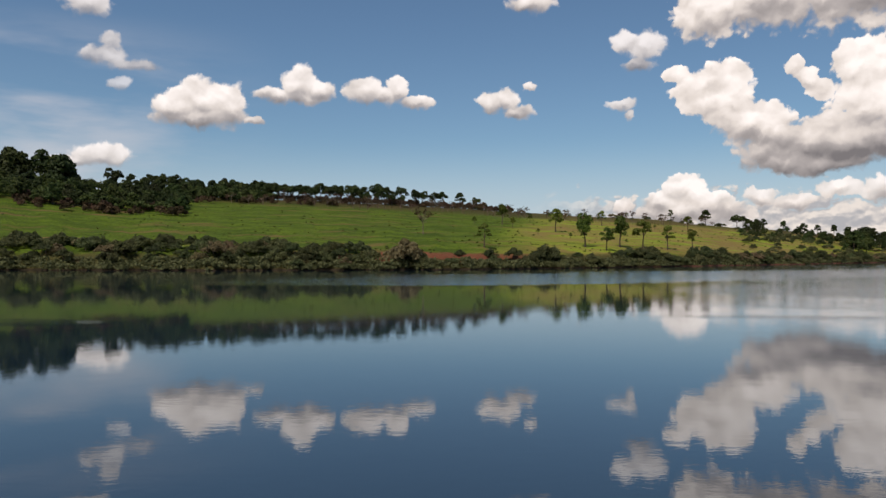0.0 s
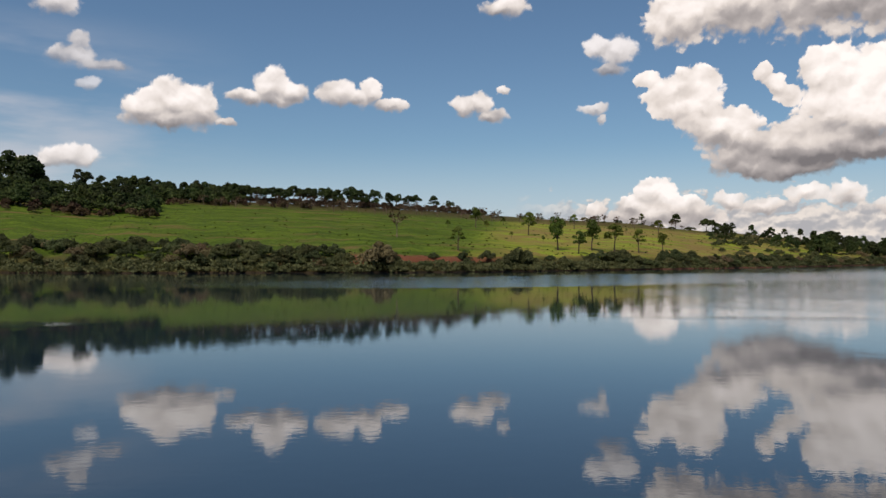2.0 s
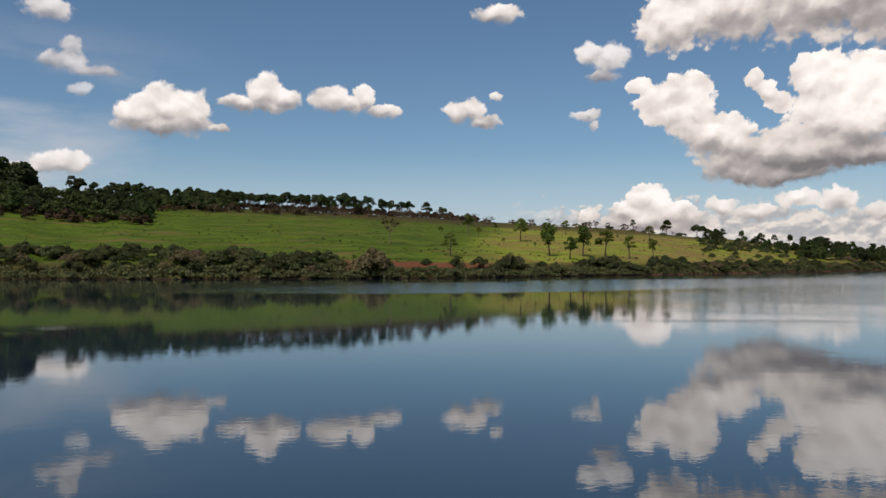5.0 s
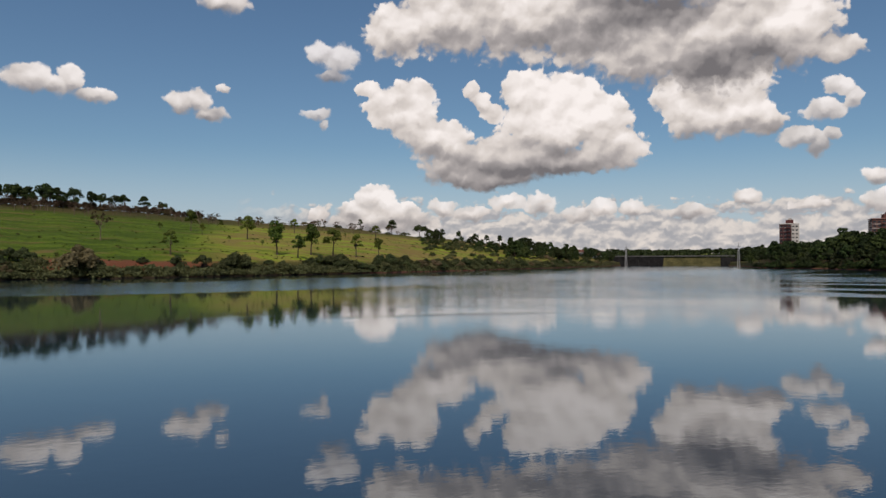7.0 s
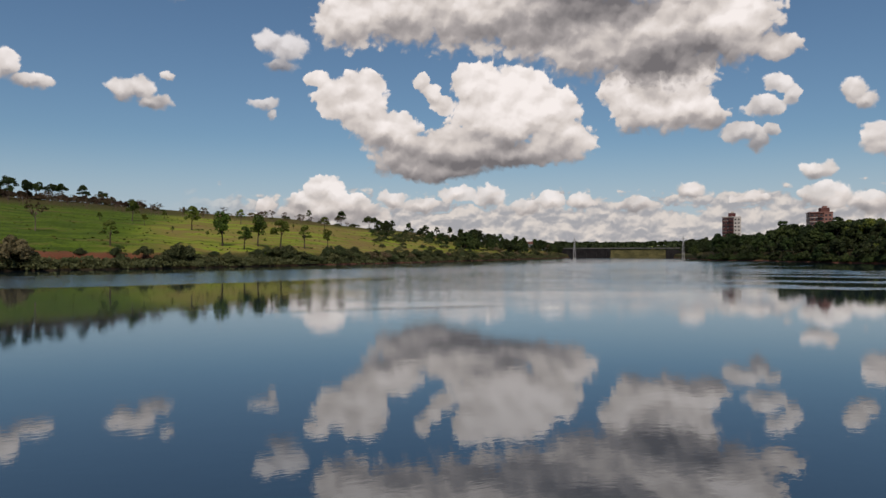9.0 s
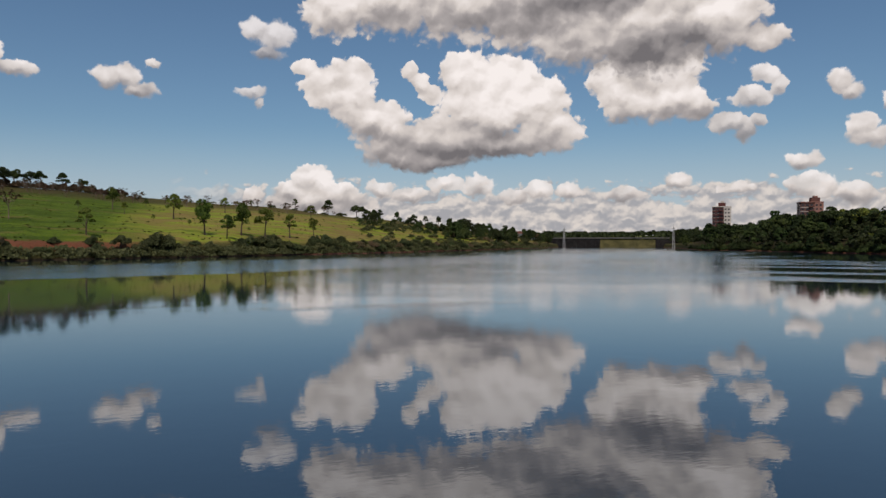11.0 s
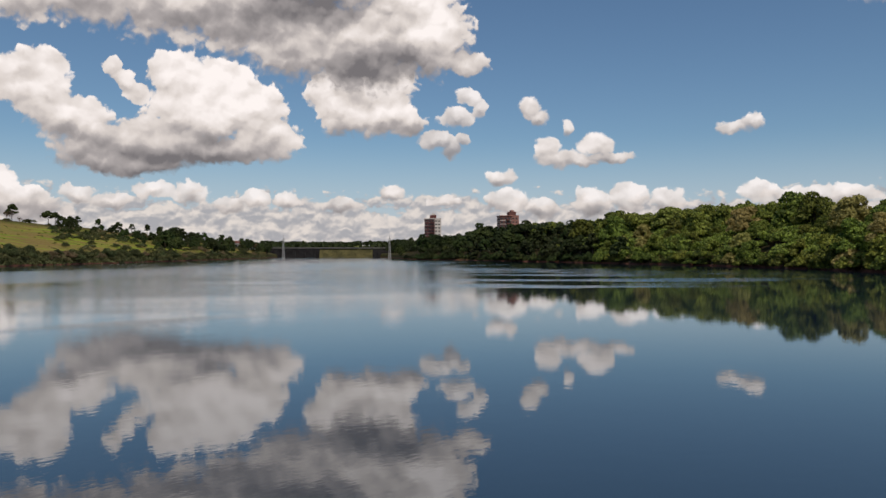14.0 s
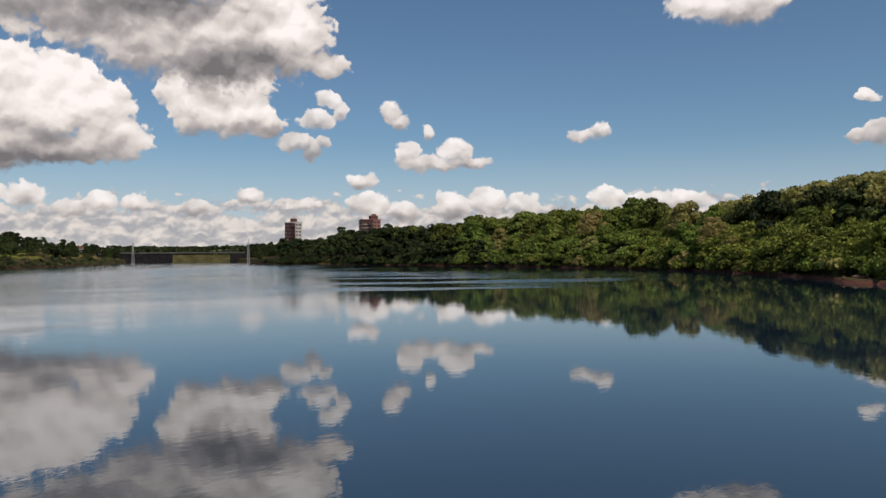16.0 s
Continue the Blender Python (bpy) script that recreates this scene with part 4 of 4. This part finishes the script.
def block(bm, x0, x1, y0, y1, z0, z1, bevel=0.0):
    """A box between two corners, its edges eased."""
    made = bmesh.ops.create_cube(bm, size=1.0, matrix=Matrix.Translation(((x0 + x1) / 2, (y0 + y1) / 2, (z0 + z1) / 2)) @ Matrix.Diagonal((x1 - x0, y1 - y0, z1 - z0, 1)))
    if bevel:
        edges = {e for v in made["verts"] for e in v.link_edges}
        bmesh.ops.bevel(bm, geom=list(edges), offset=bevel, segments=1, affect="EDGES")
    return bm


def box(x0, x1, y0, y1, z0, z1, bevel=0.0):
    return block(bmesh.new(), x0, x1, y0, y1, z0, z1, bevel)


MAROON = surface("maroon_plaster", (0.075, 0.028, 0.026), (0.12, 0.045, 0.040), 0.3, 0.8, 3, 0.2, 0.02)
CREAM = surface("cream_plaster", (0.46, 0.41, 0.36), (0.60, 0.55, 0.49), 0.3, 0.8, 3, 0.2, 0.02)
ROSE = surface("rose_brick_facing", (0.22, 0.105, 0.082), (0.32, 0.165, 0.13), 0.3, 0.85, 3, 0.2, 0.02)
BRICK_DARK = surface("brown_brick_facing", (0.10, 0.045, 0.038), (0.16, 0.075, 0.06), 0.3, 0.85, 3, 0.2, 0.02)
GLASS = surface("dark_window_glass", (0.012, 0.015, 0.018), (0.03, 0.035, 0.04), 0.2, 0.15, 2, 0.0)
STEEL = surface("pale_painted_steel", (0.30, 0.30, 0.29), (0.42, 0.41, 0.40), 0.5, 0.6, 4, 0.1, 0.01)
TILE = surface("red_roof_tiles", (0.09, 0.04, 0.03), (0.16, 0.075, 0.055), 1.0, 0.85, 5, 0.3, 0.05)
LIME = surface("whitewashed_wall", (0.60, 0.58, 0.54), (0.78, 0.76, 0.72), 0.5, 0.85, 4, 0.2, 0.02)
MEADOW = surface("embankment_grass", (0.035, 0.035, 0.013), (0.098, 0.083, 0.032), 0.11, 0.95, 0.7, 0.5, 0.3)


def tower(name, m, width, depth, floors, walls, trims, bands, label, crown):
    """An apartment block: body with recessed window bays, floor bands, roof house."""
    root = new(name)
    root.matrix_basis = m
    H = floors * 3.0
    part("wall", box(-width / 2, width / 2, -depth / 2, depth / 2, -12, H), walls, root)
    # lighter bay over the right part of the front and that side
    part("side_bay", box(width * 0.12, width / 2 + 0.25, -depth / 2 - 0.35, depth / 2 + 0.35, -12, H + 0.4, 0.05), trims, root, "paler right-hand bay")
    part("roof", box(-width / 2 - 0.3, width / 2 + 0.4, -depth / 2 - 0.5, depth / 2 + 0.5, H + 0.42, H + 1.1, 0.05), trims, root)
    part("roof_house", box(-width * 0.18 + crown, width * 0.22 + crown, -depth * 0.25, depth * 0.3, H + 1.12, H + 4.2, 0.05), walls, root)
    part("water_tank", box(-width * 0.05 + crown, width * 0.14 + crown, -depth * 0.12, depth * 0.2, H + 4.22, H + 5.6, 0.1), trims, root)
    for k in range(floors):
        z = k * 3.0
        part("floor_band", box(-width / 2 - 0.12, width * 0.115, -depth / 2 - 0.14, depth / 2 + 0.14, z - 0.18, z + 0.16), bands, root)
        for j in range(3):
            x = -width / 2 + width * 0.6 * (j + 0.5) / 3
            w = part("window", box(x - 0.95, x + 0.95, -depth / 2 - 0.06, -depth / 2 + 0.1, z + 0.9, z + 2.3), GLASS, root)
            part("window_sill", box(x - 1.05, x + 1.05, -depth / 2 - 0.2, -depth / 2 - 0.05, z + 0.78, z + 0.9), trims, w)
        for j in range(2):
            x = width * 0.12 + width * 0.36 * (j + 0.5) / 2
            part("window", box(x - 0.7, x + 0.7, -depth / 2 - 0.42, -depth / 2 - 0.3, z + 1.0, z + 2.2), GLASS, root)
        for j in range(2):
            y = -depth / 2 + depth * (j + 0.5) / 2
            part("window", box(-width / 2 - 0.06, -width / 2 + 0.1, y - 0.9, y + 0.9, z + 0.9, z + 2.3), GLASS, root)
        part("balcony", box(-width * 0.16, width * 0.06, -depth / 2 - 1.3, -depth / 2 - 0.15, z + 0.02, z + 1.0, 0.04), walls, root)
    return tagged(root, label, "apartment building", "apartment towers")


def facing(az, r, z, turn=0.0):
    p = compass(az) * r
    return Matrix.LocRotScale((p.x, p.y, z), Euler((0, 0, radians(-az + turn))), None)


tower("apartment_building", facing(47.8, 680, 6.5), 14.5, 14, 9, MAROON, CREAM, MAROON, "maroon and cream apartment tower above the forest", 0.0)
tower("apartment_building", facing(53.4, 620, 6.0, 12), 15.0, 13, 9, BRICK_DARK, ROSE, CREAM, "rose-brown brick apartment tower behind the trees", 3.0)


def dam():
    root = new("dam")
    a, b = Vector((380, 640, 0)), Vector((560, 470, 0))
    along = (b - a).normalized()
    root.matrix_basis = Matrix.LocRotScale(a, Euler((0, 0, math.atan2(along.y, along.x))), None)
    L = (b - a).length

    def at(az):
        d = compass(az)
        s = (a.x * d.y - a.y * d.x) / (along.y * d.x - along.x * d.y)
        return s

    left, mid, right, end = at(33.0), at(39.4), at(43.3), at(46.5)
    part("spillway_wall", box(left, mid, -2, 4, -4, 8.2, 0.2), CONCRETE, root, "very dark concrete spillway wall")
    part("intake_wall", box(right, end, -2, 4, -4, 7.6, 0.2), CONCRETE, root, "very dark concrete intake wall")
    for k in range(9):
        x = left + (mid - left) * (k + 0.5) / 9
        part("pier", box(x - 0.7, x + 0.7, -3.6, -2.02, -4, 5.0, 0.15), CONCRETE, root)
    for k in range(4):
        x = right + (end - right) * (k + 0.5) / 4
        part("pier", box(x - 0.7, x + 0.7, -3.6, -2.02, -4, 4.6, 0.15), CONCRETE, root)
    bm = bmesh.new()
    n = 14
    rows = []
    for i in range(n + 1):
        x = mid + 0.05 + (right - mid - 0.1) * i / n
        w = 0.4 * math.sin(i * 2.1)
        rows.append([bm.verts.new((x, y, z)) for y, z in ((-13 + w, -1.0), (-8 + w, 1.6), (-2.5, 6.2 + 0.2 * w), (-1.0, 7.4), (4, 7.5), (12, 2.0))])
    for i in range(n):
        for j in range(5):
            bm.faces.new((rows[i][j], rows[i + 1][j], rows[i + 1][j + 1], rows[i][j + 1]))
    part("embankment", bm, MEADOW, root, "grass-grown earth embankment")
    part("roadway", box(left, end, -2.6, 4.6, 8.22, 8.6, 0.05), GREY_CONCRETE, root, "grey concrete roadway")
    part("parapet", box(left, end, -2.6, -2.3, 8.62, 9.3, 0.04), GREY_CONCRETE, root)
    return tagged(root, "long low dam with concrete walls and a grass bank", "dam")


dam()


def mast(m, height, label):
    """A lattice mast on a concrete footing in the water."""
    root = new("mast")
    root.matrix_basis = m
    part("footing", box(-1.1, 1.1, -1.1, 1.1, -4, 0.6, 0.1), PALE_CONCRETE, root)
    h, w0, w1 = height, 0.85, 0.30
    for sx, sy in ((-1, -1), (1, -1), (1, 1), (-1, 1)):
        V, F = tube([(sx * w0, sy * w0, 0.6), (sx * w1, sy * w1, h * 0.86)], [0.19, 0.14], 5)
        mesh_object("leg", V, F, STEEL, False, root)
    for k in range(9):
        t0, t1 = k / 9, (k + 1) / 9
        for sx, sy, tx, ty in ((-1, -1, 1, -1), (1, 1, -1, 1), (1, -1, 1, 1), (-1, 1, -1, -1)):
            u0, u1 = w0 + (w1 - w0) * t0, w0 + (w1 - w0) * t1
            z0, z1 = 1.2 + (h * 0.86 - 1.2) * t0, 1.2 + (h * 0.86 - 1.2) * t1
            V, F = tube([(sx * u0, sy * u0, z0), (tx * u1, ty * u1, z1)], [0.12, 0.12], 4)
            mesh_object("brace", V, F, STEEL, False, root)
    V, F = tube([(0, 0, h * 0.84), (0, 0, h)], [0.22, 0.12], 6)
    mesh_object("top_rod", V, F, STEEL, True, root)
    part("cross_arm", box(-1.5, 1.5, -0.12, 0.12, h * 0.80, h * 0.82, 0.02), STEEL, root)
    return tagged(root, label, "mast", "masts before the dam")


mast(facing(36.75, 620, 0), 18.3, "slender pale lattice mast standing in the water")
mast(facing(44.55, 600, 0), 18.3, "slender pale lattice mast standing in the water")


def cottage(m, w, d):
    root = new("house")
    root.matrix_basis = m
    part("wall", box(-w / 2, w / 2, -d / 2, d / 2, -2, 3.0), LIME, root)
    bm = bmesh.new()
    pts = [(-w / 2 - 0.5, -d / 2 - 0.5, 2.9), (w / 2 + 0.5, -d / 2 - 0.5, 2.9), (w / 2 + 0.5, d / 2 + 0.5, 2.9), (-w / 2 - 0.5, d / 2 + 0.5, 2.9), (-w / 2 - 0.3, 0, 5.0), (w / 2 + 0.3, 0, 5.0)]
    v = [bm.verts.new(p) for p in pts]
    for f in ((0, 1, 5, 4), (2, 3, 4, 5), (1, 2, 5), (3, 0, 4), (3, 2, 1, 0)):
        bm.faces.new([v[i] for i in f])
    part("roof", bm, TILE, root)
    part("door", box(-0.5, 0.5, -d / 2 - 0.05, -d / 2 + 0.1, -0.2, 2.1), GLASS, root)
    for x in (-w * 0.3, w * 0.3):
        part("window", box(x - 0.7, x + 0.7, -d / 2 - 0.05, -d / 2 + 0.1, 0.9, 2.1), GLASS, root)
    return tagged(root, "small whitewashed house with a tiled roof among trees", "house", "houses by the dam")


for az0, r, w in ((34.6, 655, 5.5), (33.4, 625, 4.5)):
    p = spot(az0, r)
    cottage(facing(az0, r, p.z + 0.6, 8), w, 6)


# ---- rocks and grass at the foot of the east bank ----
def rock(seed):
    rng = random.Random(seed)
    bm = bmesh.new()
    bmesh.ops.create_icosphere(bm, subdivisions=2, radius=1.0)
    for v in bm.verts:
        k = 1 + 0.35 * noise.noise(v.co * 1.3 + Vector((seed, 0, 0))) + rng.uniform(-0.06, 0.06)
        v.co = Vector((v.co.x * k * 1.3, v.co.y * k, v.co.z * k * 0.62))
    me = bpy.data.meshes.new("rock")
    bm.to_mesh(me)
    bm.free()
    me.materials.append(ROCK)
    return me


rock_shapes = [rock(k) for k in range(4)]
for i in range(70):
    az0 = 60 + 30 * (i + rnd.random()) / 70
    p = spot(az0, shore(az0) + rnd.uniform(0.0, 2.2 + shelf_at(az0) * 0.7))
    ob = new("rock", rock_shapes[i % 4])
    size = rnd.choice((0.18, 0.25, 0.35, 0.5))
    ob.matrix_basis = at_spot(p + Vector((0, 0, 0.12 * size)), size, rnd.random() * 6)
    tagged(ob, "reddish-brown rock lying on the muddy shore", "rock", "shore rocks")

patch = []
for i in range(260):
    az0 = rnd.uniform(87.2, 93)
    patch.append((spot(az0, shore(az0) + 9 + rnd.uniform(0, 14)) - Vector((0, 0, 0.1)), rnd.uniform(0.6, 1.3), rnd.uniform(0.5, 1.1)))
woods("bank_grass", 21, patch, 40, 0.13, "fresh green grass on the mud flat", FRESH_GRASS, "grass")
